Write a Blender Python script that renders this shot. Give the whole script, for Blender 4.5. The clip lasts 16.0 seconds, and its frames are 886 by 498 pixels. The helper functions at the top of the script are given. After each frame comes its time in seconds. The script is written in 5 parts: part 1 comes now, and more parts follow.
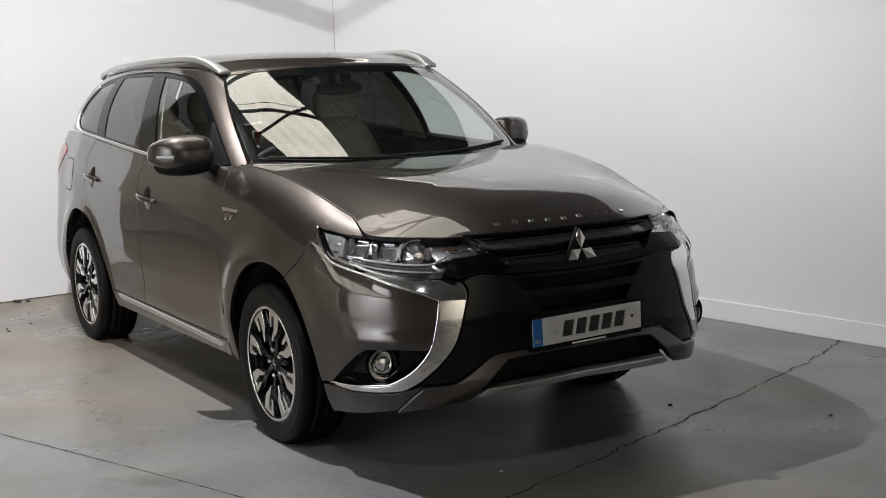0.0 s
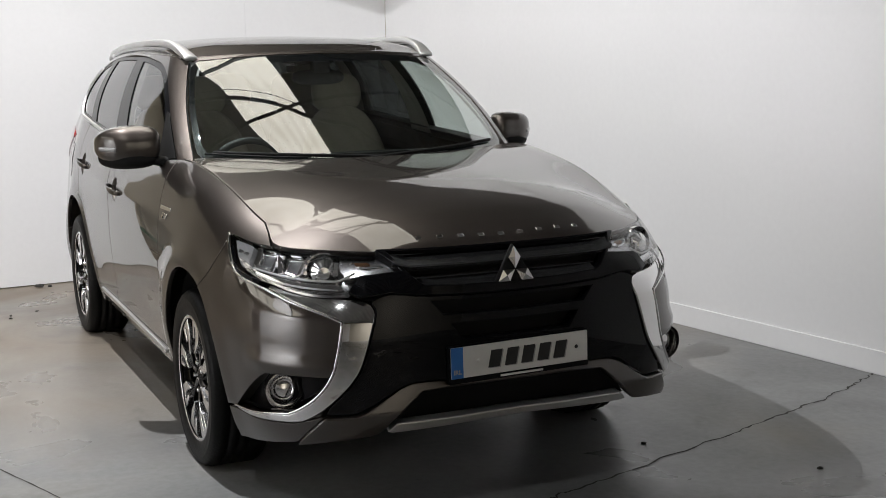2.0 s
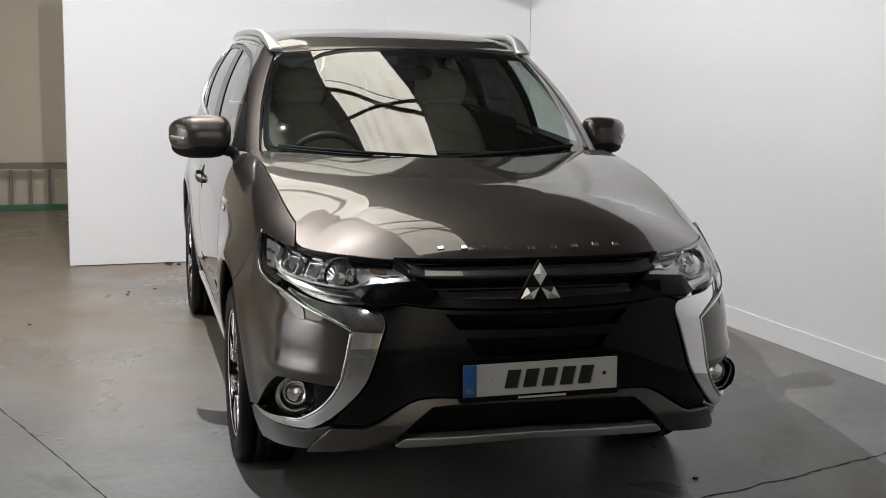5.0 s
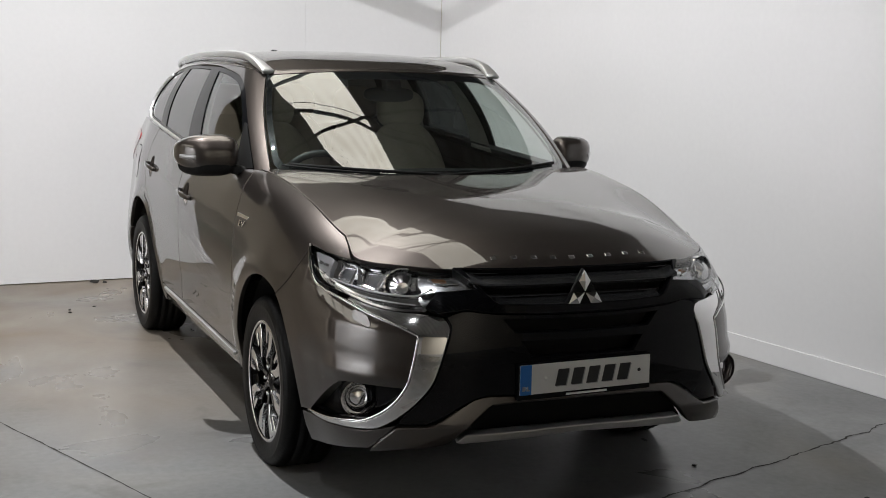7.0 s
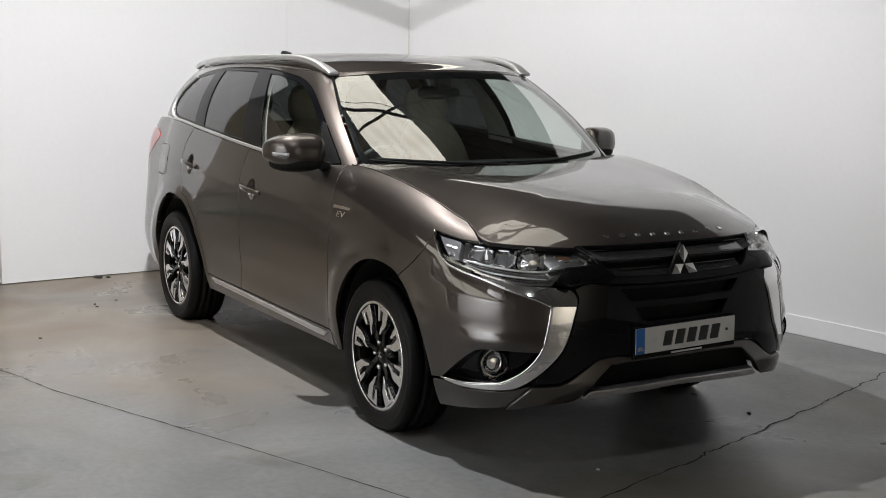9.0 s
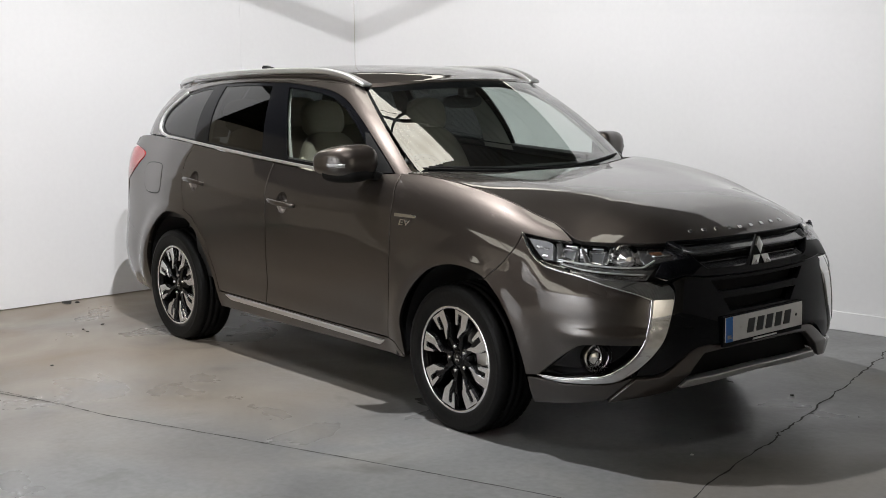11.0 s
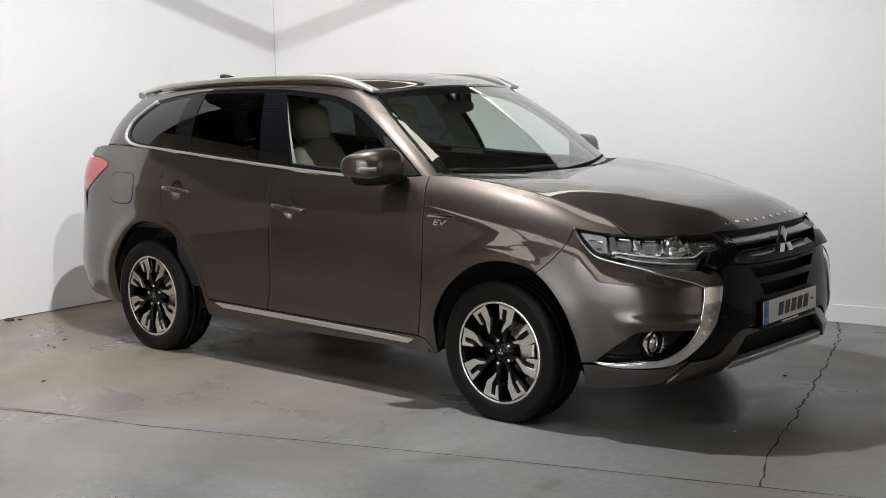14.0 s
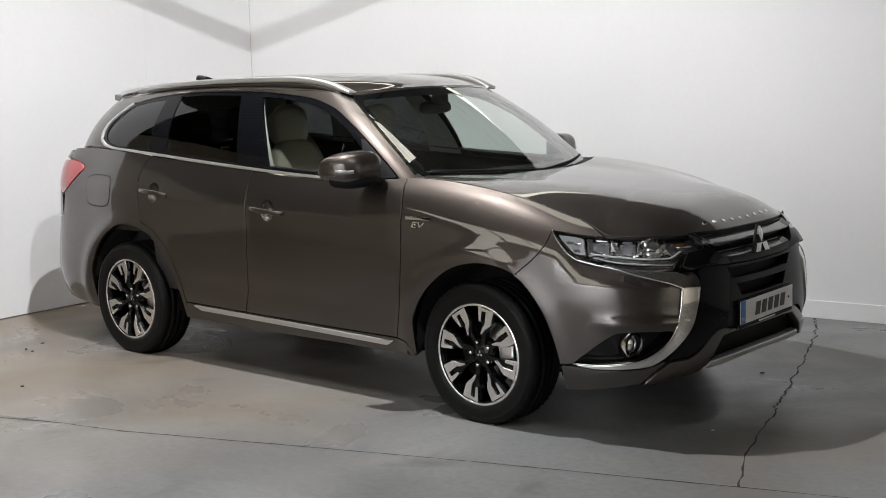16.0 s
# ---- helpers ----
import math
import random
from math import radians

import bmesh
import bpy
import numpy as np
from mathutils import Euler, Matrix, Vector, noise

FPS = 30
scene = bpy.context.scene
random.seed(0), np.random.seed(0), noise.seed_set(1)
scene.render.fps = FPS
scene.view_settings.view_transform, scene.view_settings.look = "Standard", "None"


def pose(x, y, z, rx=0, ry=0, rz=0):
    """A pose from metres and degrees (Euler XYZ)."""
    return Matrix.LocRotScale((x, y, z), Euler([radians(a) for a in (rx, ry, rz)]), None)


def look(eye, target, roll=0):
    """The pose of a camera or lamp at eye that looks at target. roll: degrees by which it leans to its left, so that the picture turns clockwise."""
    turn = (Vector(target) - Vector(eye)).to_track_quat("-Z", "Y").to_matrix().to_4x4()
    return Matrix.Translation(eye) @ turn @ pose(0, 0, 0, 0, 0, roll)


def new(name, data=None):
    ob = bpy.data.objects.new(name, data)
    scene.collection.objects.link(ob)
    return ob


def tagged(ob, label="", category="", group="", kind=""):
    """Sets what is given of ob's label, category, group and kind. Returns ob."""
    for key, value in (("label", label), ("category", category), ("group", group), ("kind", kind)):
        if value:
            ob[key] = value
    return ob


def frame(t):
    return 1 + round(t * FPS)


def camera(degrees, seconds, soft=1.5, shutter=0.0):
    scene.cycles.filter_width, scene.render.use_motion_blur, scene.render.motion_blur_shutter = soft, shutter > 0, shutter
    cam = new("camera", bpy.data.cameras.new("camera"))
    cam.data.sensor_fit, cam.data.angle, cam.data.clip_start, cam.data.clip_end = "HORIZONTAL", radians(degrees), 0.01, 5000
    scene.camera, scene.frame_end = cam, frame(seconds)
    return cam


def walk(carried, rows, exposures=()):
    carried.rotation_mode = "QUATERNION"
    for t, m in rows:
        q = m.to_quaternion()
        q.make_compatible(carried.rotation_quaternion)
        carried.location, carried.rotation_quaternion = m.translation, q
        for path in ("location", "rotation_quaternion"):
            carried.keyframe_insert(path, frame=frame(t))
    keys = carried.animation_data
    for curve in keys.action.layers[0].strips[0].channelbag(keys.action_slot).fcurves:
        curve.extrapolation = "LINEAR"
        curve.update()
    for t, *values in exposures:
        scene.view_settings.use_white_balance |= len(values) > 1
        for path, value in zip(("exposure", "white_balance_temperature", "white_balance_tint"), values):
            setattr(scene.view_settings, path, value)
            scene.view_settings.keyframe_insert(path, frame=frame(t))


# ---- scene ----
cam = camera(38.2, 16.0, soft=0.9)
PATH = [
    (0, (6.133, -2.91, 1.501), (4.437, -1.887, 1.222), -2.1),
    (0.5, (6.101, -2.624, 1.535), (4.373, -1.657, 1.249), -2.1),
    (1, (6.084, -2.39, 1.518), (4.322, -1.485, 1.237), -2.2),
    (1.5, (6.074, -2.126, 1.522), (4.29, -1.266, 1.24), -1.2),
    (2, (6.038, -1.938, 1.522), (4.235, -1.126, 1.22), -1.0),
    (2.5, (5.964, -1.696, 1.531), (4.141, -0.933, 1.224), -0.4),
    (3, (5.942, -1.535, 1.539), (4.1, -0.821, 1.229), -0.6),
    (3.5, (5.982, -1.342, 1.539), (4.115, -0.696, 1.23), 0.1),
    (4, (6.038, -1.241, 1.55), (4.144, -0.678, 1.236), 0.4),
    (4.5, (6.066, -1.232, 1.55), (4.158, -0.723, 1.234), 0.2),
    (4.7, (6.067, -1.25, 1.57), (4.155, -0.76, 1.249), 0.9),
    (6.8, (6.094, -2.036, 1.5), (4.246, -1.315, 1.24), 1.3),
    (7, (6.12, -2.179, 1.582), (4.302, -1.395, 1.294), 1.6),
    (7.5, (6.118, -2.505, 1.533), (4.34, -1.632, 1.254), 1.0),
    (8, (6.142, -2.814, 1.559), (4.381, -1.91, 1.273), 1.1),
    (8.5, (6.192, -3.106, 1.572), (4.471, -2.128, 1.285), 1.1),
    (9, (6.171, -3.377, 1.627), (4.466, -2.376, 1.325), 0.7),
    (9.2, (6.132, -3.505, 1.601), (4.43, -2.497, 1.304), 0.2),
    (11.3, (5.578, -4.45, 1.597), (4.052, -3.188, 1.317), -0.8),
    (11.5, (5.535, -4.506, 1.605), (4.021, -3.23, 1.323), -0.9),
    (12, (5.392, -4.623, 1.582), (3.907, -3.313, 1.298), -0.8),
    (12.5, (5.2, -4.822, 1.59), (3.759, -3.462, 1.317), -1.6),
    (13, (5.102, -4.963, 1.572), (3.711, -3.551, 1.302), -1.3),
    (13.5, (5.016, -5.221, 1.588), (3.661, -3.773, 1.325), -1.3),
    (14, (4.997, -5.333, 1.567), (3.675, -3.854, 1.306), -1.0),
    (14.5, (4.993, -5.333, 1.611), (3.7, -3.832, 1.336), -1.3),
    (15, (4.992, -5.352, 1.586), (3.722, -3.829, 1.32), -1.2),
    (15.5, (4.996, -5.338, 1.586), (3.717, -3.823, 1.322), -1.2),
    (16, (5.001, -5.332, 1.616), (3.705, -3.833, 1.342), -1.4),
]
walk(cam, [(t, look(eye, target, roll)) for t, eye, target, roll in PATH], [(0, -0.30), (4.5, -0.35), (7, -0.45), (7.5, -0.34), (8, -0.27), (9, -0.33), (11.5, -0.25), (13.5, -0.24), (14.5, -0.17), (15.5, -0.23), (16, -0.24)])

# ---- world and lights ----
world = bpy.data.worlds.new("world")
world.use_nodes = True
scene.world = world
wn = world.node_tree
wn.nodes["Background"].inputs["Strength"].default_value = 0.10
sky = wn.nodes.new("ShaderNodeTexSky")
sky.sky_type, sky.sun_disc, sky.sun_elevation, sky.sun_rotation = "NISHITA", False, radians(40), radians(120)
wn.links.new(sky.outputs[0], wn.nodes["Background"].inputs["Color"])


def lamp(name, at, target, size, watts, colour=(0.985, 0.985, 1.0), spread=180):
    light = bpy.data.lights.new(name, "AREA")
    light.shape, light.size, light.energy, light.color, light.spread = "DISK", size, watts, colour, radians(spread)
    ob = new(name, light)
    ob.matrix_world = look(at, target)
    return ob


SKYLIGHT = 3.7
LAMP_A = (-1.5, -3.4, 5.3)
LAMP_B = (4.4, -2.8, 5.3)
FILL_D = (3.6, -5.0, 5.2)
LAMP_C = (0.15, -1.28, 3.8)
FILL_E = (10.0, -1.8, 5.2)
lamp("lamp_or_fill_light", LAMP_A, (-1.5, -3.4, 0), 0.03, 58)
lamp("lamp_or_fill_light", LAMP_B, (-3.2, 1.9, 1.7), 0.02, 74, spread=80)
# added fill: brightens the opposite wall that the bumper mirrors
lamp("lamp_or_fill_light", FILL_D, (1.2, -7.6, 1.3), 0.05, 690, spread=95)
lamp("lamp_or_fill_light", LAMP_C, (0.15, -1.28, 0), 0.012, 245)
# added fill: brightens the east wall mirrored in the car's nose
lamp("lamp_or_fill_light", FILL_E, (15, -1.4, 1.4), 0.05, 330, spread=105)

# ---- materials ----


def material(name, colour=(0.8, 0.8, 0.8), rough=0.5, metal=0.0, coat=0.0, grain=0.0, grain_scale=40.0, bump=0.0, stain=0.0, stain_scale=2.0, spec=0.5, coat_rough=0.03):
    """A surface with fine grain, broad stains and relief."""
    m = bpy.data.materials.new(name)
    m.use_nodes = True
    nt = m.node_tree
    p = nt.nodes["Principled BSDF"]
    p.inputs["Roughness"].default_value, p.inputs["Metallic"].default_value = rough, metal
    p.inputs["Coat Weight"].default_value, p.inputs["Coat Roughness"].default_value = coat, coat_rough
    p.inputs["Specular IOR Level"].default_value = spec
    p.inputs["Base Color"].default_value = (*colour, 1)
    where = nt.nodes.new("ShaderNodeTexCoord").outputs["Object"]

    def cloud(scale, detail):
        n = nt.nodes.new("ShaderNodeTexNoise")
        n.inputs["Scale"].default_value, n.inputs["Detail"].default_value = scale, detail
        nt.links.new(where, n.inputs["Vector"])
        return n.outputs["Fac"]

    last = None
    for amount, scale, detail in ((grain, grain_scale, 4), (stain, stain_scale, 6)):
        if amount:
            r = nt.nodes.new("ShaderNodeMapRange")
            r.inputs["From Min"].default_value, r.inputs["From Max"].default_value = 0.3, 0.7
            r.inputs["To Min"].default_value, r.inputs["To Max"].default_value = 1 - amount, 1 + amount
            nt.links.new(cloud(scale, detail), r.inputs["Value"])
            mix = nt.nodes.new("ShaderNodeMix")
            mix.data_type, mix.blend_type = "RGBA", "MULTIPLY"
            mix.inputs["Factor"].default_value = 1
            if last is None:
                mix.inputs[6].default_value = (*colour, 1)
            else:
                nt.links.new(last, mix.inputs[6])
            nt.links.new(r.outputs[0], mix.inputs[7])
            last = mix.outputs[2]
    if last is not None:
        nt.links.new(last, p.inputs["Base Color"])
    if bump:
        b = nt.nodes.new("ShaderNodeBump")
        b.inputs["Strength"].default_value, b.inputs["Distance"].default_value = bump, 0.01
        nt.links.new(cloud(grain_scale, 5), b.inputs["Height"])
        nt.links.new(b.outputs[0], p.inputs["Normal"])
    return m


def sheet_glass(name, tint, straight=0.08):
    """A thin pane: see-through, with a gloss that rises from its straight-on share towards grazing."""
    m = bpy.data.materials.new(name)
    m.use_nodes = True
    nt = m.node_tree
    nt.nodes.remove(nt.nodes["Principled BSDF"])
    clear, gloss, mix, layer = (nt.nodes.new("ShaderNode" + k) for k in ("BsdfTransparent", "BsdfGlossy", "MixShader", "LayerWeight"))
    layer.inputs["Blend"].default_value = 0.5
    clear.inputs["Color"].default_value = (*tint, 1)
    gloss.inputs["Roughness"].default_value = 0.01
    power, scale = nt.nodes.new("ShaderNodeMath"), nt.nodes.new("ShaderNodeMath")
    power.operation, power.inputs[1].default_value = "POWER", 4.0
    scale.operation, scale.inputs[1].default_value, scale.inputs[2].default_value = "MULTIPLY_ADD", 1 - straight, straight
    nt.links.new(layer.outputs["Facing"], power.inputs[0])
    nt.links.new(power.outputs[0], scale.inputs[0])
    nt.links.new(scale.outputs[0], mix.inputs[0])
    nt.links.new(clear.outputs[0], mix.inputs[1])
    nt.links.new(gloss.outputs[0], mix.inputs[2])
    nt.links.new(mix.outputs[0], nt.nodes["Material Output"].inputs["Surface"])
    return m


def paint_material():
    """Bronze-brown metallic paint with fine flake under a clear coat."""
    m = material("bronze_paint", (0.0525, 0.0443, 0.0393), rough=0.42, metal=0.95, spec=0.3, coat=1.0, coat_rough=0.012)
    nt = m.node_tree
    p = nt.nodes["Principled BSDF"]
    p.inputs["Coat IOR"].default_value = 1.65
    v = nt.nodes.new("ShaderNodeTexVoronoi")
    v.inputs["Scale"].default_value = 900
    nt.links.new(nt.nodes["Texture Coordinate"].outputs["Object"], v.inputs["Vector"])
    r = nt.nodes.new("ShaderNodeMapRange")
    r.inputs["To Min"].default_value, r.inputs["To Max"].default_value = 0.8, 1.25
    nt.links.new(v.outputs["Color"], r.inputs["Value"])
    mix = nt.nodes.new("ShaderNodeMix")
    mix.data_type, mix.blend_type = "RGBA", "MULTIPLY"
    mix.inputs["Factor"].default_value = 1
    mix.inputs[6].default_value = (0.0525, 0.0443, 0.0393, 1)
    nt.links.new(r.outputs[0], mix.inputs[7])
    nt.links.new(mix.outputs[2], p.inputs["Base Color"])
    return m


PAINT = paint_material()
GLOSS_BLACK = material("gloss_black", (0.003, 0.0032, 0.004), rough=0.3, coat=0.42, spec=0.02, coat_rough=0.012)
BAR_BLACK = material("grille_bar_black", (0.028, 0.029, 0.031), rough=0.25, coat=1.0, spec=0.4, coat_rough=0.03)
MATT_BLACK = material("matt_black", (0.005, 0.005, 0.005), rough=0.65, grain=0.2, grain_scale=200, spec=0.15)
CHROME = material("chrome", (0.80, 0.80, 0.80), rough=0.05, metal=1.0)
SATIN = material("satin_metal", (0.70, 0.70, 0.70), rough=0.40, metal=1.0, grain=0.05, grain_scale=300)
RUBBER = material("rubber", (0.004, 0.004, 0.004), rough=0.5, grain=0.25, grain_scale=60, bump=0.12, spec=0.16)
WINDSCREEN = sheet_glass("windscreen_glass", (0.80, 0.87, 0.84), 0.25)
SIDE_GLASS = sheet_glass("side_glass", (0.84, 0.90, 0.87), 0.065)
PRIVACY = sheet_glass("privacy_glass", (0.05, 0.055, 0.055), 0.05)
CLEAR = sheet_glass("lens_glass", (0.92, 0.93, 0.94), 0.07)
GLASSY = material("projector_glass", (0.42, 0.43, 0.45), rough=0.05, coat=1.0, metal=0.6)
RED_LENS = material("red_lens", (0.35, 0.008, 0.01), rough=0.08, coat=1.0)
WALL_PAINT = material("white_wall_paint", (0.675, 0.675, 0.68), rough=0.6, grain=0.012, grain_scale=30, stain=0.02, stain_scale=0.8, bump=0.03)
CREAM = material("cream_wall_paint", (0.46, 0.41, 0.33), rough=0.8, grain=0.03, stain=0.06, stain_scale=0.7)
DARK_STEEL = material("dark_steel", (0.05, 0.05, 0.052), rough=0.6, stain=0.2)

# ---- mesh helpers ----


def part(name, data, mat, parent, label=""):
    """Links a bmesh or a mesh as one object under a thing or a part."""
    if isinstance(data, bmesh.types.BMesh):
        me = bpy.data.meshes.new(name)
        data.normal_update()
        data.to_mesh(me)
        data.free()
    else:
        me = data
    if not me.materials:
        me.materials.append(mat)
    ob = new(name, me)
    ob.parent = parent
    if label:
        tagged(ob, label)
    return ob


def thing(name, label, category, at=(0, 0, 0), group="", kind=""):
    ob = new(name)
    ob.empty_display_size = 0.1
    ob.location = at
    return tagged(ob, label, category, group, kind)


def run(*pts, n=6):
    """A smooth open line through the points."""
    p = np.array(pts, float)
    if len(p) < 3:
        return [tuple(q) for q in p]
    e = np.concatenate([[2 * p[0] - p[1]], p, [2 * p[-1] - p[-2]]])
    out = []
    for i in range(len(p) - 1):
        a, b, c, d = e[i:i + 4]
        for t in np.arange(n) / n:
            out.append(0.5 * (2 * b + (c - a) * t + (2 * a - 5 * b + 4 * c - d) * t**2 + (3 * b - a - 3 * c + d) * t**3))
    return [tuple(q) for q in out] + [tuple(p[-1])]


def inset(loop, g):
    """A closed loop moved inward by g."""
    p = np.array(loop, float)
    keep = [0]
    for i in range(1, len(p)):
        if np.hypot(*(p[i] - p[keep[-1]])) > 1e-4:
            keep.append(i)
    if np.hypot(*(p[keep[-1]] - p[0])) < 1e-4:
        keep.pop()
    p = p[keep]
    x, y = p.T
    area = np.sum(x * np.roll(y, -1) - y * np.roll(x, -1))
    if area < 0:
        p = p[::-1]
    e = np.roll(p, -1, 0) - p
    e /= np.linalg.norm(e, axis=1)[:, None]
    n = np.stack([-e[:, 1], e[:, 0]], -1)
    m = n + np.roll(n, 1, 0)
    k = np.maximum((m * m).sum(1), 0.6)
    return p + g * 2 * m / k[:, None]


def mirrored(half):
    """A loop from a half that starts and ends on the middle line a = 0."""
    return list(half) + [(-a, b) for a, b in reversed(half) if abs(a) > 1e-6]


def patch_mesh(name, S, loop, off=0.0, depth=0.018, holes=(), cell=0.03, edge=0.002, space=0.0025, flip=False, shift=None):
    """A trimmed piece of a surface with rolled edges and a return of the given depth."""
    bm = bmesh.new()
    sgn = -1.0 if flip else 1.0
    outer = inset(loop, space + edge)
    inner = [inset(h, -(space + edge)) for h in holes]

    def ring(p):
        vs = [bm.verts.new((a, b, 0)) for a, b in p]
        return [bm.edges.new((vs[i], vs[(i + 1) % len(vs)])) for i in range(len(vs))], vs
    es, vs = ring(outer)
    if inner:
        for p in inner:
            es += ring(p)[0]
        bmesh.ops.triangle_fill(bm, use_beauty=True, use_dissolve=False, edges=es)
    else:
        bm.faces.new(vs)
    for axis in (0, 1):
        lo, hi = min(p[axis] for p in outer), max(p[axis] for p in outer)
        for c in np.arange(math.floor(lo / cell) * cell, hi, cell):
            if lo < c < hi:
                bmesh.ops.bisect_plane(bm, geom=bm.verts[:] + bm.edges[:] + bm.faces[:], dist=1e-6, plane_co=(c, 0, 0) if axis == 0 else (0, c, 0), plane_no=(1, 0, 0) if axis == 0 else (0, 1, 0))
    bm.verts.index_update()
    ab = np.array([v.co[:2] for v in bm.verts])
    A, B = ab[:, 0] * sgn, ab[:, 1]
    N = S.normal(A, B)
    P = S.at(A, B) + N * (off if shift is None else (off + shift(abs(A), B))[:, None])
    if shift is not None:
        def place(u, v):
            return S.at(u, v) + S.normal(u, v) * (off + shift(abs(u), v))[:, None]
        h = 0.003
        bent = np.cross(place(A + h, B) - place(A - h, B), place(A, B + h) - place(A, B - h))
        bent /= np.linalg.norm(bent, axis=1)[:, None] + 1e-12
        turn = (bent * N).sum(1)
        N = np.where((np.abs(turn) > 0.3)[:, None], bent * np.sign(turn)[:, None], N)
    faces = [[v.index for v in f.verts] for f in bm.faces]
    nrm = [N]
    pts = [P]
    if depth > 0:
        outw = {}
        links = []
        for e in bm.edges:
            if len(e.link_faces) == 1:
                i, j = e.verts[0].index, e.verts[1].index
                d = ab[j] - ab[i]
                n2 = np.array([d[1], -d[0]]) / (np.hypot(*d) + 1e-12)
                if n2 @ (np.array(e.link_faces[0].calc_center_median()[:2]) - (ab[i] + ab[j]) / 2) > 0:
                    n2 = -n2
                outw[i] = outw.get(i, 0) + n2
                outw[j] = outw.get(j, 0) + n2
                # order of the edge within its face
                for lp in e.link_faces[0].loops:
                    if lp.edge == e:
                        links.append((lp.vert.index, lp.link_loop_next.vert.index))
        ids = list(outw)
        o2 = np.array([outw[i] / (np.linalg.norm(outw[i]) + 1e-9) for i in ids])
        ai, bi = A[ids], B[ids]
        e = 0.004
        out3 = S.at(ai + o2[:, 0] * sgn * e, bi + o2[:, 1] * e) - S.at(ai, bi)
        bad = np.linalg.norm(out3, axis=1) < e * 0.3
        if bad.any():
            out3[bad] = S.at(ai, bi)[bad] - S.at(ai - o2[:, 0] * sgn * e, bi - o2[:, 1] * e)[bad]
        out3 /= np.linalg.norm(out3, axis=1)[:, None] + 1e-12
        Ni, Pi = N[ids], P[ids]
        k0 = len(P)
        r1 = Pi + out3 * edge - Ni * edge
        r2 = r1 - Ni * depth
        half = out3 + 0.25 * Ni
        half /= np.linalg.norm(half, axis=1)[:, None]
        pts += [r1, r2]
        nrm += [half, out3]
        at1 = {i: k0 + k for k, i in enumerate(ids)}
        at2 = {i: k0 + len(ids) + k for k, i in enumerate(ids)}
        for i, j in links:
            faces.append([j, i, at1[i], at1[j]])
            faces.append([at1[j], at1[i], at2[i], at2[j]])
    bm.free()
    P, N = np.concatenate(pts), np.concatenate(nrm)
    if sum(np.cross(P[g[1]] - P[g[0]], P[g[2]] - P[g[0]]) @ N[g[0]] for g in faces[:40]) < 0:
        faces = [g[::-1] for g in faces]
    me = bpy.data.meshes.new(name)
    me.from_pydata(P.tolist(), [], faces)
    me.polygons.foreach_set("use_smooth", [True] * len(faces))
    me.normals_split_custom_set_from_vertices(N.tolist())
    return me


def patch(name, S, loop, mat, parent, label="", **kw):
    return part(name, patch_mesh(name, S, loop, **kw), mat, parent, label)


def both(name, S, loop, mat, parent, label="", **kw):
    """The piece on the right side and its mirror image on the left."""
    return patch(name, S, loop, mat, parent, label, **kw), patch(name, S, loop, mat, parent, label, flip=True, **kw)


def box(bm, x0, x1, y0, y1, z0, z1, bevel=0.0, m=None):
    """A bevelled box added to a bmesh."""
    b = bmesh.ops.create_cube(bm, size=1, matrix=Matrix.Translation(((x0 + x1) / 2, (y0 + y1) / 2, (z0 + z1) / 2)) @ Matrix.Diagonal((x1 - x0, y1 - y0, z1 - z0, 1)))
    vs = b["verts"]
    if bevel:
        es = list({e for v in vs for e in v.link_edges})
        r = bmesh.ops.bevel(bm, geom=es, offset=bevel, segments=2, profile=0.5, affect="EDGES")
        vs = list({v for f in r["faces"] for v in f.verts} | {v for v in vs if v.is_valid})
    if m is not None:
        bmesh.ops.transform(bm, matrix=m, verts=vs)
    return vs


def slab(x0, x1, y0, y1, z0, z1, bevel=0.0, m=None):
    bm = bmesh.new()
    box(bm, x0, x1, y0, y1, z0, z1, bevel, m)
    return bm


def lathe(profile, n=64, close=False, axis="y"):
    """A turned form from (radius, along) points, about y."""
    bm = bmesh.new()
    rings = []
    for k in range(n):
        a = 2 * math.pi * k / n
        rings.append([bm.verts.new((r * math.sin(a), y, r * math.cos(a))) for r, y in profile])
    for k in range(n):
        p, q = rings[k], rings[(k + 1) % n]
        for i in range(len(profile) - (0 if close else 1)):
            j = (i + 1) % len(profile)
            bm.faces.new((p[i], p[j], q[j], q[i]))
    for f in bm.faces:
        f.smooth = True
    bmesh.ops.recalc_face_normals(bm, faces=bm.faces[:])
    return bm


def lathe_z(profile, n=48):
    """A turned form from (radius, height) points, about z."""
    bm = lathe(profile, n)
    bmesh.ops.transform(bm, matrix=Matrix.Rotation(math.pi / 2, 4, "X"), verts=bm.verts[:])
    return bm


def prism(loop, y0, y1, bevel=0.0):
    """An (x, z) outline given depth along y."""
    bm = bmesh.new()
    f = bm.faces.new([bm.verts.new((x, y0, z)) for x, z in loop])
    r = bmesh.ops.extrude_face_region(bm, geom=[f])
    bmesh.ops.translate(bm, vec=(0, y1 - y0, 0), verts=[g for g in r["geom"] if isinstance(g, bmesh.types.BMVert)])
    bmesh.ops.recalc_face_normals(bm, faces=bm.faces[:])
    if bevel:
        bmesh.ops.bevel(bm, geom=bm.edges[:], offset=bevel, segments=1, affect="EDGES")
    return bm


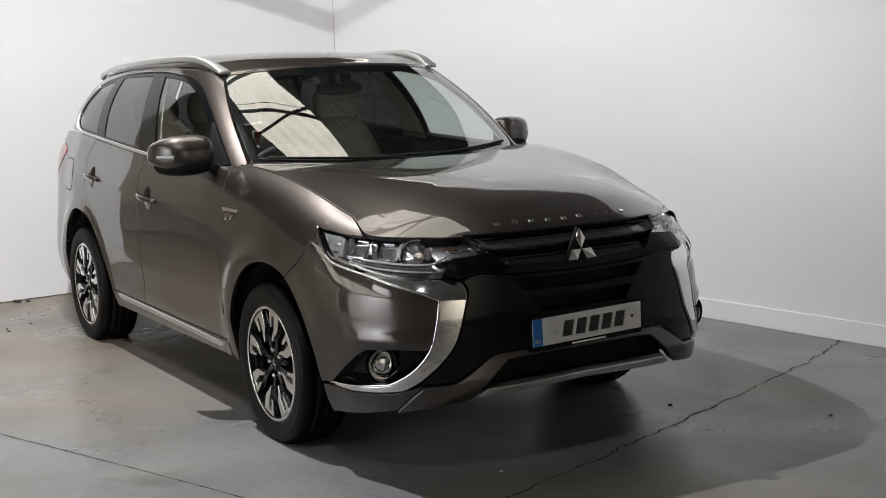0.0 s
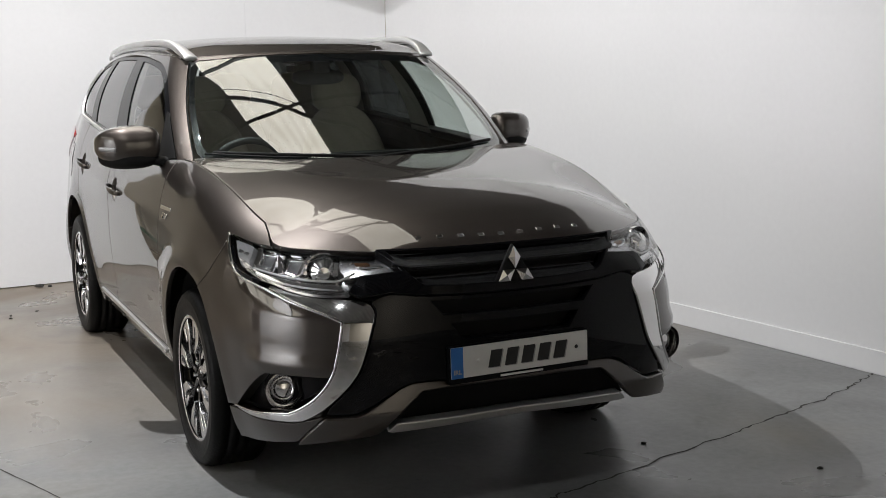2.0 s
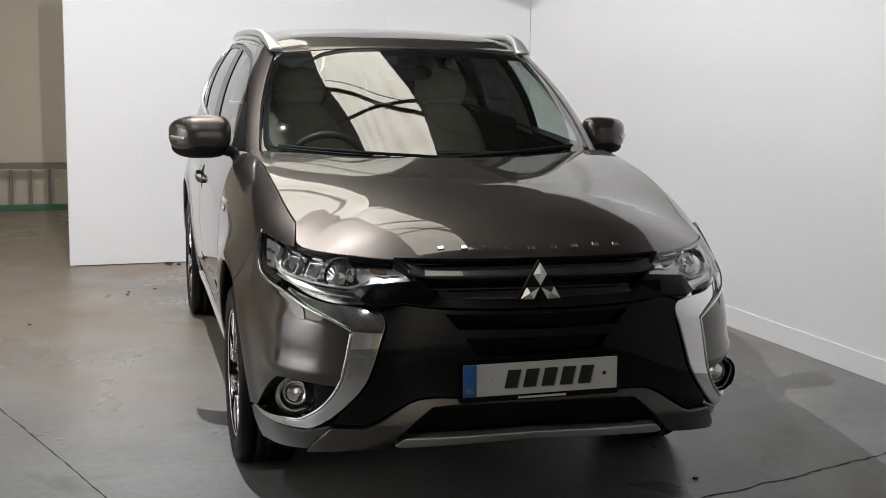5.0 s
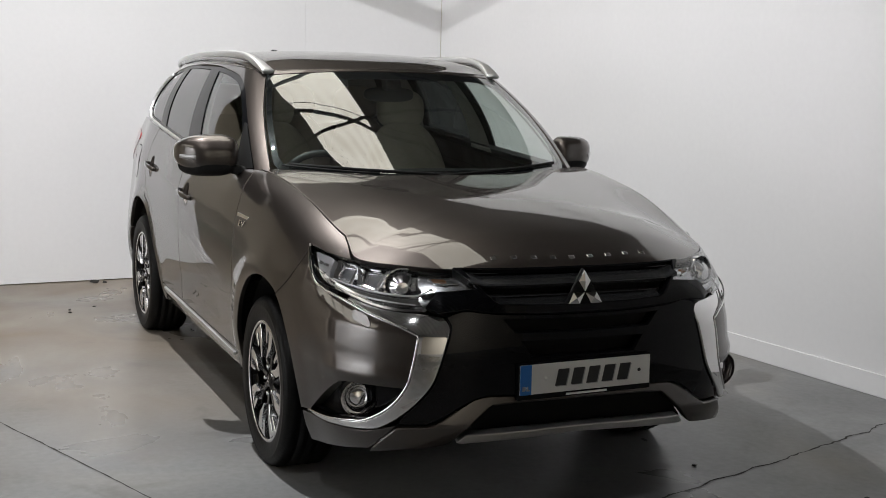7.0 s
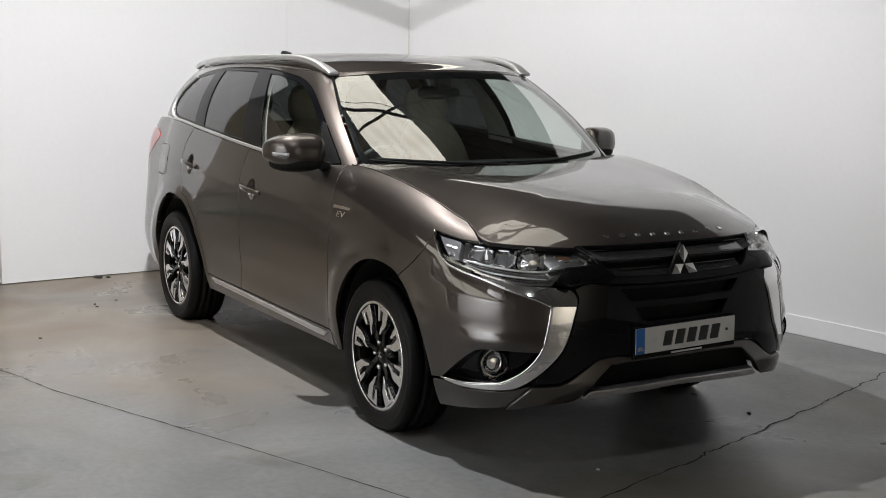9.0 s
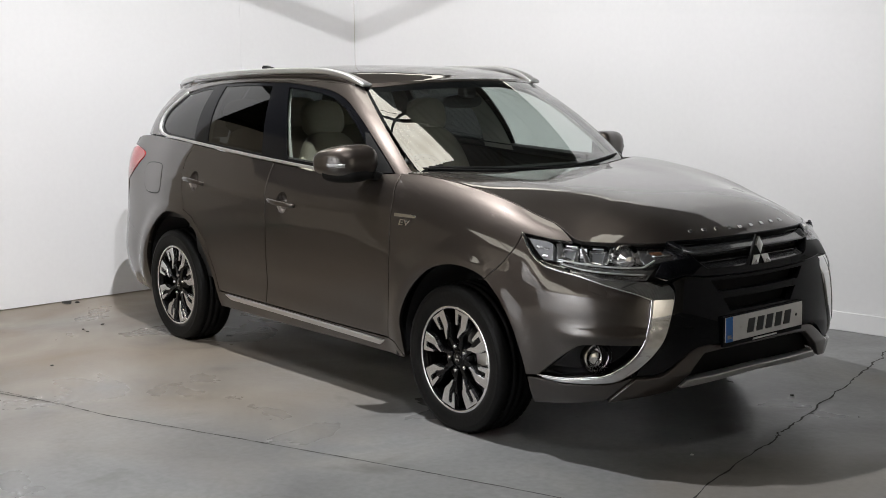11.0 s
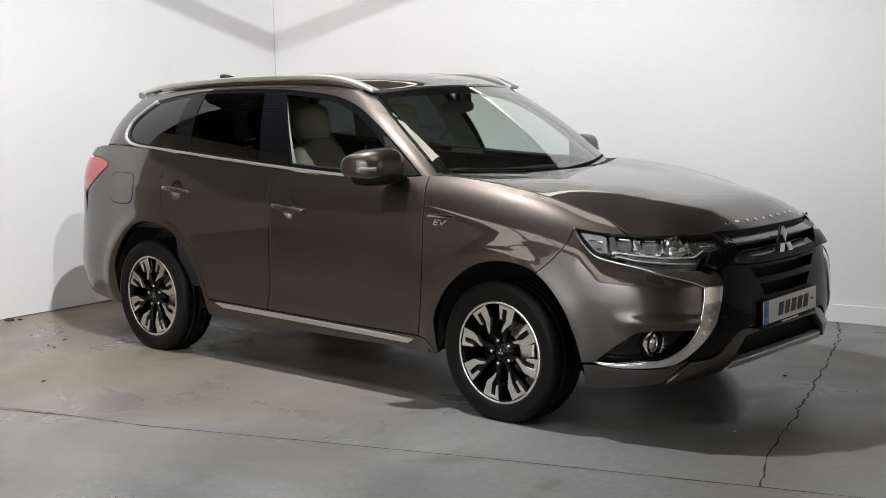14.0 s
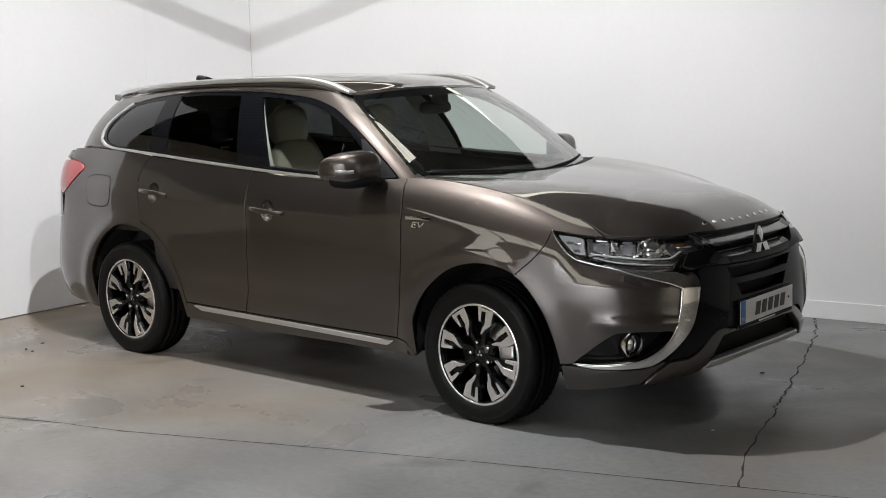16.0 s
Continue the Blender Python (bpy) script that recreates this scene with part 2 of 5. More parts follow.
def sweep(points, section, closed=True):
    """A section (sideways, up) carried along 3D points."""
    bm = bmesh.new()
    p = [Vector(q) for q in points]
    rings = []
    for i, q in enumerate(p):
        t = (p[min(i + 1, len(p) - 1)] - p[max(i - 1, 0)]).normalized()
        side = t.cross(Vector((0, 0, 1))).normalized()
        up = side.cross(t)
        k = section(i / (len(p) - 1)) if callable(section) else section
        rings.append([bm.verts.new(q + side * u + up * v) for u, v in k])
    for a, b in zip(rings, rings[1:]):
        for i in range(len(a)):
            j = (i + 1) % len(a)
            bm.faces.new((a[i], a[j], b[j], b[i]))
    bm.faces.new(rings[0][::-1])
    bm.faces.new(rings[-1])
    for f in bm.faces:
        f.smooth = True
    bmesh.ops.recalc_face_normals(bm, faces=bm.faces[:])
    return bm


def round_section(w, h, n=12, power=2.6):
    out = []
    for k in range(n):
        a = 2 * math.pi * k / n
        c, s = math.cos(a), math.sin(a)
        out.append((w / 2 * math.copysign(abs(c) ** (2 / power), c), h / 2 * math.copysign(abs(s) ** (2 / power), s)))
    return out


# ---- the room ----
CORNER = Vector((-3.18, 1.765, 0))
ALONG_BACK = Vector((0.075, -1, 0)).normalized()
ALONG_SIDE = Vector((1, 0.115, 0)).normalized()


def upright(name, at, along, length, height, thick, mat, label, category="wall"):
    """A wall from a corner along a way, its thickness behind it (to the left of the way)."""
    side = Vector((-along.y, along.x, 0))
    m = Matrix(((along.x, side.x, 0, at.x), (along.y, side.y, 0, at.y), (0, 0, 1, at.z), (0, 0, 0, 1)))
    ob = part(name, slab(0, length, 0, thick, 0, height), mat, None)
    ob.matrix_world = m
    return tagged(ob, label, category, kind="structure")


for q0, q1 in ((0.004, 1.128), (1.1289, 3.36)):
    back = upright("wall_back", CORNER + ALONG_BACK * q0 + Vector((0, 0, 0.006)), ALONG_BACK, q1 - q0, 2.8, -0.09, WALL_PAINT, "smooth white painted display wall board with a free end")
side = upright("wall_side", CORNER - ALONG_SIDE * 0.0, ALONG_SIDE, 16.0, 2.8, 0.12, WALL_PAINT, "long smooth white painted side wall")


def floor_material():
    """Grey floor paint: dusty beige wear, dark smudges, uneven gloss."""
    m = material("floor_paint", (0.150, 0.152, 0.152), rough=0.4, grain=0.12, grain_scale=30, stain=0.10, stain_scale=0.9, bump=0.05, spec=0.45)
    nt = m.node_tree
    p = nt.nodes["Principled BSDF"]
    where = nt.nodes["Texture Coordinate"].outputs["Object"]

    def mask(scale, lo, hi, detail=7.0, twist=0.6):
        n = nt.nodes.new("ShaderNodeTexNoise")
        n.inputs["Scale"].default_value, n.inputs["Detail"].default_value, n.inputs["Distortion"].default_value = scale, detail, twist
        nt.links.new(where, n.inputs["Vector"])
        r = nt.nodes.new("ShaderNodeMapRange")
        r.inputs["From Min"].default_value, r.inputs["From Max"].default_value = lo, hi
        nt.links.new(n.outputs["Fac"], r.inputs["Value"])
        return r.outputs[0]

    def lay(under, fac, colour):
        mix = nt.nodes.new("ShaderNodeMix")
        mix.data_type = "RGBA"
        nt.links.new(fac, mix.inputs["Factor"])
        nt.links.new(under, mix.inputs[6])
        mix.inputs[7].default_value = (*colour, 1)
        return mix.outputs[2]

    def part_of(fac, share):
        k = nt.nodes.new("ShaderNodeMath")
        k.operation, k.inputs[1].default_value = "MULTIPLY", share
        nt.links.new(fac, k.inputs[0])
        return k.outputs[0]
    base = p.inputs["Base Color"].links[0].from_socket
    c = lay(base, part_of(mask(0.55, 0.50, 0.66), 0.55), (0.165, 0.143, 0.118))
    sep = nt.nodes.new("ShaderNodeSeparateXYZ")
    nt.links.new(where, sep.inputs[0])
    ramp = nt.nodes.new("ShaderNodeMapRange")
    ramp.inputs["From Min"].default_value, ramp.inputs["From Max"].default_value = 0.9, -1.4
    nt.links.new(sep.outputs["X"], ramp.inputs["Value"])
    dust = nt.nodes.new("ShaderNodeMath")
    dust.operation = "MULTIPLY"
    nt.links.new(ramp.outputs[0], dust.inputs[0])
    nt.links.new(mask(0.8, 0.18, 0.50), dust.inputs[1])
    c = lay(c, part_of(dust.outputs[0], 0.9), (0.170, 0.135, 0.097))
    c = lay(c, part_of(mask(1.7, 0.54, 0.76), 0.30), (0.27, 0.25, 0.215))
    c = lay(c, part_of(mask(2.6, 0.62, 0.72), 0.5), (0.07, 0.066, 0.06))
    c = lay(c, part_of(mask(14.0, 0.68, 0.74, 3.0), 0.5), (0.10, 0.095, 0.09))
    nt.links.new(c, p.inputs["Base Color"])
    r = nt.nodes.new("ShaderNodeMapRange")
    r.inputs["To Min"].default_value, r.inputs["To Max"].default_value = 0.24, 0.52
    nt.links.new(mask(1.1, 0.35, 0.65), r.inputs["Value"])
    nt.links.new(r.outputs[0], p.inputs["Roughness"])
    return m


FLOOR = floor_material()
tagged(part("floor", slab(-16.2, 15.1, -7.2, 12.1, -0.2, 0), FLOOR, None), "grey painted concrete floor with cracks and stains", "floor", kind="structure")
# unseen slab, made dark so the doors reflect less bright floor
UNSEEN_DARK = material("unseen_dark_floor", (0.055, 0.052, 0.048), rough=0.8, grain=0.1, grain_scale=20, stain=0.25, stain_scale=0.7)
tagged(part("floor_unseen_dark", slab(-16.2, 15.1, -18.1, -7.204, -0.2, -0.002), UNSEEN_DARK, None), "unseen floor slab, made dark to dim reflections in the car", "floor", kind="structure")

# skirting of the side wall: two boards end to end
def skirting():
    for x0, x1 in ((0.015, 7.28), (7.284, 15.9)):
        ob = part("baseboard", slab(x0, x1, -0.009, 0.0, 0.0, 0.115, 0.003), WALL_PAINT, None)
        ob.matrix_world = side.matrix_world.copy()
        tagged(ob, "low white painted skirting board along the wall", "skirting", kind="structure")


skirting()
WAREHOUSE = material("warehouse_wall", (0.045, 0.041, 0.037), rough=0.85, grain=0.1, grain_scale=8, stain=0.3, stain_scale=0.5)
ROOF_STEEL = material("roof_steel", (0.15, 0.148, 0.143), rough=0.6, stain=0.25, stain_scale=0.6)
ROOF_Z = 5.8
cream = part("wall_far", slab(-6.35, -6.15, -14, 12, 0, 2.9), CREAM, None)
tagged(cream, "cream painted far wall of the workshop", "wall", kind="structure")
# unseen walls; the east one is cream and close, to brighten the car's nose
for n, a in (("wall_south", (-16.15, 15, -18.2, -18, 0, ROOF_Z)), ("wall_east_fill", (15, 15.2, -18, 12, 0, ROOF_Z)), ("wall_north", (-16.15, 15, 12, 12.2, 0, ROOF_Z)), ("wall_west", (-16.35, -16.15, -18, 12, 0, ROOF_Z))):
    tagged(part(n, slab(*a), CREAM if n == "wall_east_fill" else WAREHOUSE, None), "unseen painted wall closing the workshop", "wall", kind="structure")

# unseen: stands in for the brightness that the bumper mirrors
tagged(part("unseen_wall_opposite", slab(-1.0, 15, -7.75, -7.6, 0, 3.2), WALL_PAINT, None), "unseen white wall added for the bright reflection in the bumper", "wall", kind="structure")
tagged(part("wall_return", slab(-6.15, -1.4, -6.15, -6.0, 0, 2.6), CREAM, None), "cream painted workshop partition", "wall", kind="structure")

# roof: dark corrugated sheets with three strips of translucent sheet between
STRIPS = ((-12.4, -9.6), (-0.46, 0.95), (6.4, 7.0))
ROOF_TURN = Matrix.Rotation(math.atan(0.115), 4, "Z")


def rooflight_material():
    m = bpy.data.materials.new("translucent_rooflight")
    m.use_nodes = True
    nt = m.node_tree
    nt.nodes.remove(nt.nodes["Principled BSDF"])
    em = nt.nodes.new("ShaderNodeEmission")
    em.inputs["Strength"].default_value = SKYLIGHT
    co = nt.nodes.new("ShaderNodeTexCoord")
    sep = nt.nodes.new("ShaderNodeSeparateXYZ")
    nt.links.new(co.outputs["Object"], sep.inputs[0])
    # light and shade of the ribs put into the glow as a sine
    wave = nt.nodes.new("ShaderNodeMath")
    wave.operation = "SINE"
    mul = nt.nodes.new("ShaderNodeMath")
    mul.operation = "MULTIPLY"
    mul.inputs[1].default_value = 2 * math.pi / 0.27
    nt.links.new(sep.outputs["Y"], mul.inputs[0])
    nt.links.new(mul.outputs[0], wave.inputs[0])
    noise_ = nt.nodes.new("ShaderNodeTexNoise")
    noise_.inputs["Scale"].default_value, noise_.inputs["Detail"].default_value = 1.1, 2
    nt.links.new(co.outputs["Object"], noise_.inputs["Vector"])
    add = nt.nodes.new("ShaderNodeMath")
    add.operation = "MULTIPLY_ADD"
    add.inputs[1].default_value = 0.13
    nt.links.new(wave.outputs[0], add.inputs[0])
    nt.links.new(noise_.outputs["Fac"], add.inputs[2])
    ramp = nt.nodes.new("ShaderNodeValToRGB")
    ramp.color_ramp.elements[0].position, ramp.color_ramp.elements[0].color = 0.15, (0.80, 0.745, 0.63, 1)
    ramp.color_ramp.elements[1].position, ramp.color_ramp.elements[1].color = 0.60, (1.0, 0.955, 0.84, 1)
    nt.links.new(add.outputs[0], ramp.inputs["Fac"])
    nt.links.new(ramp.outputs["Color"], em.inputs["Color"])
    nt.links.new(em.outputs[0], nt.nodes["Material Output"].inputs["Surface"])
    return m


ROOFLIGHT = rooflight_material()


def corrugated(x0, x1, y0, y1, z):
    bm = bmesh.new()
    n = max(2, int((y1 - y0) / 0.045))
    rows = []
    for k in range(n + 1):
        y = y0 + (y1 - y0) * k / n
        h = 0.02 * math.sin(2 * math.pi * y / 0.27)
        rows.append((bm.verts.new((x0, y, z + h)), bm.verts.new((x1, y, z + h))))
    for a, b in zip(rows, rows[1:]):
        bm.faces.new((a[0], a[1], b[1], b[0])).smooth = True
    return bm


LIT = ((-9.0, 3.5), (-13.0, 1.3), (-9.0, 4.0))


def roof_sheet(x0, x1, y0, y1, lit):
    if lit:
        sheet = tagged(part("rooflight", corrugated(x0 + 0.004, x1 - 0.004, y0 + 0.004, y1 - 0.004, ROOF_Z), ROOFLIGHT, None), "strip of translucent corrugated roof sheet", "rooflight", kind="structure")
    else:
        sheet = tagged(part("ceiling", corrugated(x0, x1, y0, y1, ROOF_Z), ROOF_STEEL, None), "dark corrugated steel roof sheets", "ceiling", kind="structure")
    sheet.matrix_world = ROOF_TURN


edges = [-23.0] + [e for s in STRIPS for e in s] + [16.5]
for k, (y0, y1) in enumerate(zip(edges, edges[1:])):
    if k % 2 == 0:
        roof_sheet(-19.5, 19, y0, y1, False)
    else:
        x0, x1 = LIT[k // 2]
        roof_sheet(-19.5, x0, y0, y1, False)
        roof_sheet(x0, x1, y0, y1, True)
        roof_sheet(x1, 19, y0, y1, False)


def bar_between(name, a, b, w, h, mat, label, category, kind="structure"):
    a, b = Vector(a), Vector(b)
    bm = slab(-w / 2, w / 2, -h / 2, h / 2, 0, (b - a).length, 0.004)
    ob = part(name, bm, mat, None)
    ob.matrix_world = Matrix.Translation(a) @ (b - a).to_track_quat("Z", "Y").to_matrix().to_4x4()
    return tagged(ob, label, category, kind=kind)


for x in (-13.8, -9.2, -4.6, -2.25, 4.6, 9.5, 14.5):
    bar_between("purlin", (x, -17.9, ROOF_Z - 0.12), (x, 11.9, ROOF_Z - 0.12), 0.07, 0.16, DARK_STEEL, "dark steel roof purlin", "beam")
bar_between("roof_brace", (-2.20, -3.0, ROOF_Z - 0.6), (1.44, 3.6, ROOF_Z - 0.6), 0.09, 0.09, DARK_STEEL, "dark steel roof brace", "beam")
bar_between("roof_brace", (0.76, -2.6, ROOF_Z - 0.7), (-1.33, 3.2, ROOF_Z - 0.7), 0.07, 0.07, DARK_STEEL, "dark steel roof brace", "beam")
bar_between("roof_cable", (-2.50, -3.0, ROOF_Z - 0.66), (1.26, 3.6, ROOF_Z - 0.66), 0.018, 0.018, DARK_STEEL, "thin dark cable slung along the brace", "cable")
hang = Vector(LAMP_B).lerp(Vector((-3.18, 1.78, 1.89)), 0.35)
way = Vector((0.68, 0.73, 0))
rail = thing("hanging_rail", "slim dark steel rail hung from the roof on two rods", "rail")
o = bar_between("rail_bar", hang - way * 0.8, hang + way * 0.75, 0.044, 0.044, DARK_STEEL, "", "", "")
o.parent = rail
for s in (-0.78, 0.73):
    q = hang + way * s
    o = bar_between("rod", q, (q.x, q.y, ROOF_Z - 0.02), 0.006, 0.006, DARK_STEEL, "", "", "")
    o.parent = rail
# all unseen; the last two housings only dress the added fill lights
for at in (LAMP_A, LAMP_B, LAMP_C, FILL_D, FILL_E):
    hb = thing("high_bay_or_fill_lamp", "unseen round dark lamp hung from the roof, inferred or added as fill", "lamp", at, group="workshop lamps")
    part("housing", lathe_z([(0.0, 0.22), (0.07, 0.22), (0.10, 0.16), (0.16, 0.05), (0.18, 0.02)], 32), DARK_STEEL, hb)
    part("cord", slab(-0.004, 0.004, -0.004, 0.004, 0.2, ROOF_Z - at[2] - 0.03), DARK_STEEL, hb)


# floor joints and cracks, as thin dark ragged grooves filled with dirt
CRACK = material("crack_dirt", (0.03, 0.028, 0.025), rough=0.95, grain=0.4, grain_scale=60)


def crack(name, points, width, wander, seed, label, broken=False):
    rng = random.Random(seed)
    pts = run(*points, n=24)
    bm = bmesh.new()
    last = None
    drift = 0.0
    for i, (x, y) in enumerate(pts):
        x2, y2 = pts[min(i + 1, len(pts) - 1)]
        x1, y1 = pts[max(i - 1, 0)]
        d = Vector((x2 - x1, y2 - y1)).normalized()
        drift = 0.8 * drift + rng.uniform(-1, 1) * wander
        w = width * rng.uniform(0.3, 1.1) * (0.3 if broken and (i // 9) % 4 in (1, 2) else 1)
        c = Vector((x, y)) + Vector((-d.y, d.x)) * drift
        pair = [bm.verts.new((c.x - d.y * w / 2 * s, c.y + d.x * w / 2 * s, 0.0012)) for s in (-1, 1)]
        if last:
            bm.faces.new((last[0], last[1], pair[1], pair[0]))
        last = pair
    bmesh.ops.recalc_face_normals(bm, faces=bm.faces[:])
    ob = part(name, bm, CRACK, None)
    return tagged(ob, label, "floor joint", kind="structure")


crack("floor_joint", [(-2.6, -2.95), (-0.55, -2.14), (0.13, -1.93), (1.39, -1.46), (2.73, -1.0), (5.5, -0.05)], 0.010, 0.003, 3, "dark joint line in the concrete floor")
crack("floor_crack", [(1.52, 2.30), (1.72, 1.92), (1.97, 1.25), (2.27, 0.30), (2.36, 0.02), (2.72, -1.0)], 0.011, 0.010, 5, "ragged dark crack across the floor")
crack("floor_crack", [(-1.2, -2.9), (-0.95, -2.3), (-0.40, -2.06)], 0.006, 0.006, 8, "fine crack across the floor")

# a ladder lying on its edge by the far wall
ALU = material("aluminium", (0.17, 0.16, 0.145), rough=0.6, metal=0.5, grain=0.1)
GREEN = material("green_paint", (0.03, 0.10, 0.06), rough=0.6)
ladder = thing("ladder", "grey aluminium ladder lying on its edge against the cream wall", "ladder", (-5.95, -4.6, 0))
part("stile", slab(-0.03, 0.03, 0, 4.4, 0.0, 0.05, 0.004), GREEN, ladder, "green lower stile")
part("stile", slab(-0.03, 0.03, 0, 4.4, 0.375, 0.43, 0.004), ALU, ladder)
for k in range(26):
    part("rung", slab(-0.015, 0.015, 0.12 + 0.165 * k - 0.014, 0.12 + 0.165 * k + 0.014, 0.045, 0.365, 0.004), ALU, ladder)

# grit and scraps on the floor
GRIT = material("dark_scrap", (0.02, 0.018, 0.016), rough=0.8)
PALE = material("pale_scrap", (0.6, 0.6, 0.58), rough=0.6)


def scrap(x, y, size, mat, label, seed):
    rng = random.Random(seed)
    bm = bmesh.new()
    bmesh.ops.create_icosphere(bm, subdivisions=1, radius=size)
    for v in bm.verts:
        v.co = Vector((v.co.x * rng.uniform(0.5, 1.5), v.co.y * rng.uniform(0.5, 1.5), max(-size * 0.3, v.co.z * rng.uniform(0.3, 0.6))))
    low = min(v.co.z for v in bm.verts)
    bmesh.ops.translate(bm, vec=(x, y, -low), verts=bm.verts[:])
    tagged(part("scrap", bm, mat, None), label, "scrap", group="scraps on the floor")


scrap(-2.90, -0.92, 0.035, GRIT, "small dark scrap lying against the white wall", 1)
scrap(-2.88, -0.86, 0.02, GRIT, "small dark scrap lying against the white wall", 2)
for k, (x, y) in enumerate(((-1.945, -1.21), (-1.86, -1.22), (-2.02, -1.05), (-1.1, -1.75), (1.95, 0.75), (2.5, 1.15))):
    scrap(x, y, 0.011, GRIT, "crumb of dark grit on the painted floor", 10 + k)
scrap(2.27, -0.363, 0.009, PALE, "crumb of white plaster on the floor", 30)
scrap(3.35, 1.05, 0.02, PALE, "crumb of white plaster on the floor", 31)
# -- body surfaces
# Car frame: x ahead from mid-wheelbase, y to the car's left, z up. A surface takes (a, b) in metres,
# a > 0 on the car's right side, and is mirrored for a < 0.
def curve(xs, ys):
    """Monotone cubic through the points."""
    xs, ys = np.asarray(xs, float), np.asarray(ys, float)
    h, d = np.diff(xs), np.diff(ys) / np.diff(xs)
    m = np.zeros_like(ys)
    m[0], m[-1] = d[0], d[-1]
    for i in range(1, len(xs) - 1):
        if d[i - 1] * d[i] > 0:
            w1, w2 = 2 * h[i] + h[i - 1], h[i] + 2 * h[i - 1]
            m[i] = (w1 + w2) / (w1 / d[i - 1] + w2 / d[i])

    def f(x):
        x = np.clip(x, xs[0], xs[-1])
        i = np.clip(np.searchsorted(xs, x) - 1, 0, len(xs) - 2)
        t = (x - xs[i]) / h[i]
        return ((2 * t**3 - 3 * t**2 + 1) * ys[i] + (t**3 - 2 * t**2 + t) * h[i] * m[i]
                + (3 * t**2 - 2 * t**3) * ys[i + 1] + (t**3 - t**2) * h[i] * m[i + 1])
    return f


def smooth(g, axis, sigma, mirror_start):
    """Gaussian blur of a grid along one axis; the ends are held, or mirrored at the start."""
    n = int(3 * sigma) + 1
    k = np.exp(-0.5 * (np.arange(-n, n + 1) / sigma) ** 2)
    k /= k.sum()
    g = np.moveaxis(g, axis, 0)
    head = g[1:n + 1][::-1] * (1 if mirror_start else -1) + (0 if mirror_start else 2 * g[:1])
    tail = 2 * g[-1:] - g[-n - 1:-1][::-1]
    p = np.concatenate([head, g, tail])
    out = sum(k[i] * p[i:i + len(g)] for i in range(2 * n + 1))
    return np.moveaxis(out, 0, axis)


class Grid:
    """A smooth surface from a grid of points, looked up with cubic weights."""

    def __init__(self, a, b, pts):
        self.a, self.b, self.p = a, b, pts

    def half(self, a, b):
        fa = np.clip((a - self.a[0]) / (self.a[1] - self.a[0]), 0, len(self.a) - 1.001)
        fb = np.clip((b - self.b[0]) / (self.b[1] - self.b[0]), 0, len(self.b) - 1.001)
        i, j = fa.astype(int), fb.astype(int)
        u, v = (fa - i), (fb - j)

        def w(t):
            return (-0.5 * t + t**2 - 0.5 * t**3, 1 - 2.5 * t**2 + 1.5 * t**3, 0.5 * t + 2 * t**2 - 1.5 * t**3, -0.5 * t**2 + 0.5 * t**3)
        wu, wv, out = w(u), w(v), 0
        for m in range(4):
            for n in range(4):
                ii, jj = i + m - 1, np.clip(j + n - 1, 0, len(self.b) - 1)
                flip = ii < 0
                q = self.p[np.clip(abs(ii), 0, len(self.a) - 1), jj]
                q = np.where(flip[:, None], q * [1, -1, 1], q)
                out = out + (wu[m] * wv[n])[:, None] * q
        return out

    def at(self, a, b):
        a, b = np.atleast_1d(np.asarray(a, float)), np.atleast_1d(np.asarray(b, float))
        p = self.half(abs(a), b)
        p[:, 1] *= np.where(a < 0, -1, 1)
        return p

    def normal(self, a, b, e=0.004):
        a, b = np.atleast_1d(np.asarray(a, float)), np.atleast_1d(np.asarray(b, float))
        n = np.cross(self.at(a + e, b) - self.at(a - e, b), self.at(a, b + e) - self.at(a, b - e))
        return n / (np.linalg.norm(n, axis=1)[:, None] + 1e-12) * self.sign

    sign = 1.0


# plan of the body at its widest, from the nose round the right side to the tail
PLAN = [(2.335, 0), (2.332, 0.2), (2.314, 0.4), (2.27, 0.56), (2.19, 0.69), (2.112, 0.76), (1.995, 0.818), (1.855, 0.853), (1.6, 0.882), (1.335, 0.893),
        (0.9, 0.892), (0.3, 0.89), (-0.4, 0.89), (-1.0, 0.89), (-1.4, 0.89), (-1.75, 0.868), (-2.02, 0.838), (-2.21, 0.765), (-2.33, 0.62), (-2.385, 0.36), (-2.40, 0)]
PX, PW = np.array(PLAN).T
PS = np.concatenate([[0], np.cumsum(np.hypot(np.diff(PX), np.diff(PW)))])
SMAX = PS[-1]
DS = 0.01
SG = np.arange(0, SMAX, DS)
RX, RW = curve(PS, PX)(SG), curve(PS, PW)(SG)
RX, RW = smooth(RX[:, None], 0, 6, True)[:, 0], smooth(np.concatenate([-RW[:0:-1], RW])[:, None], 0, 6, False)[len(RW) - 1:, 0]
NX, NW = np.gradient(RW, DS), -np.gradient(RX, DS)
NL = np.hypot(NX, NW)
NX, NW = NX / NL, NW / NL


def s_of_x(x):
    """Length along the plan to the place beside x."""
    return float(np.interp(-x, -RX, SG))


def s_of_w(w):
    """Length along the plan to the place w off the middle, across the nose."""
    k = int(np.argmax(RW > 0.86))
    return float(np.interp(w, RW[:k], SG[:k]))


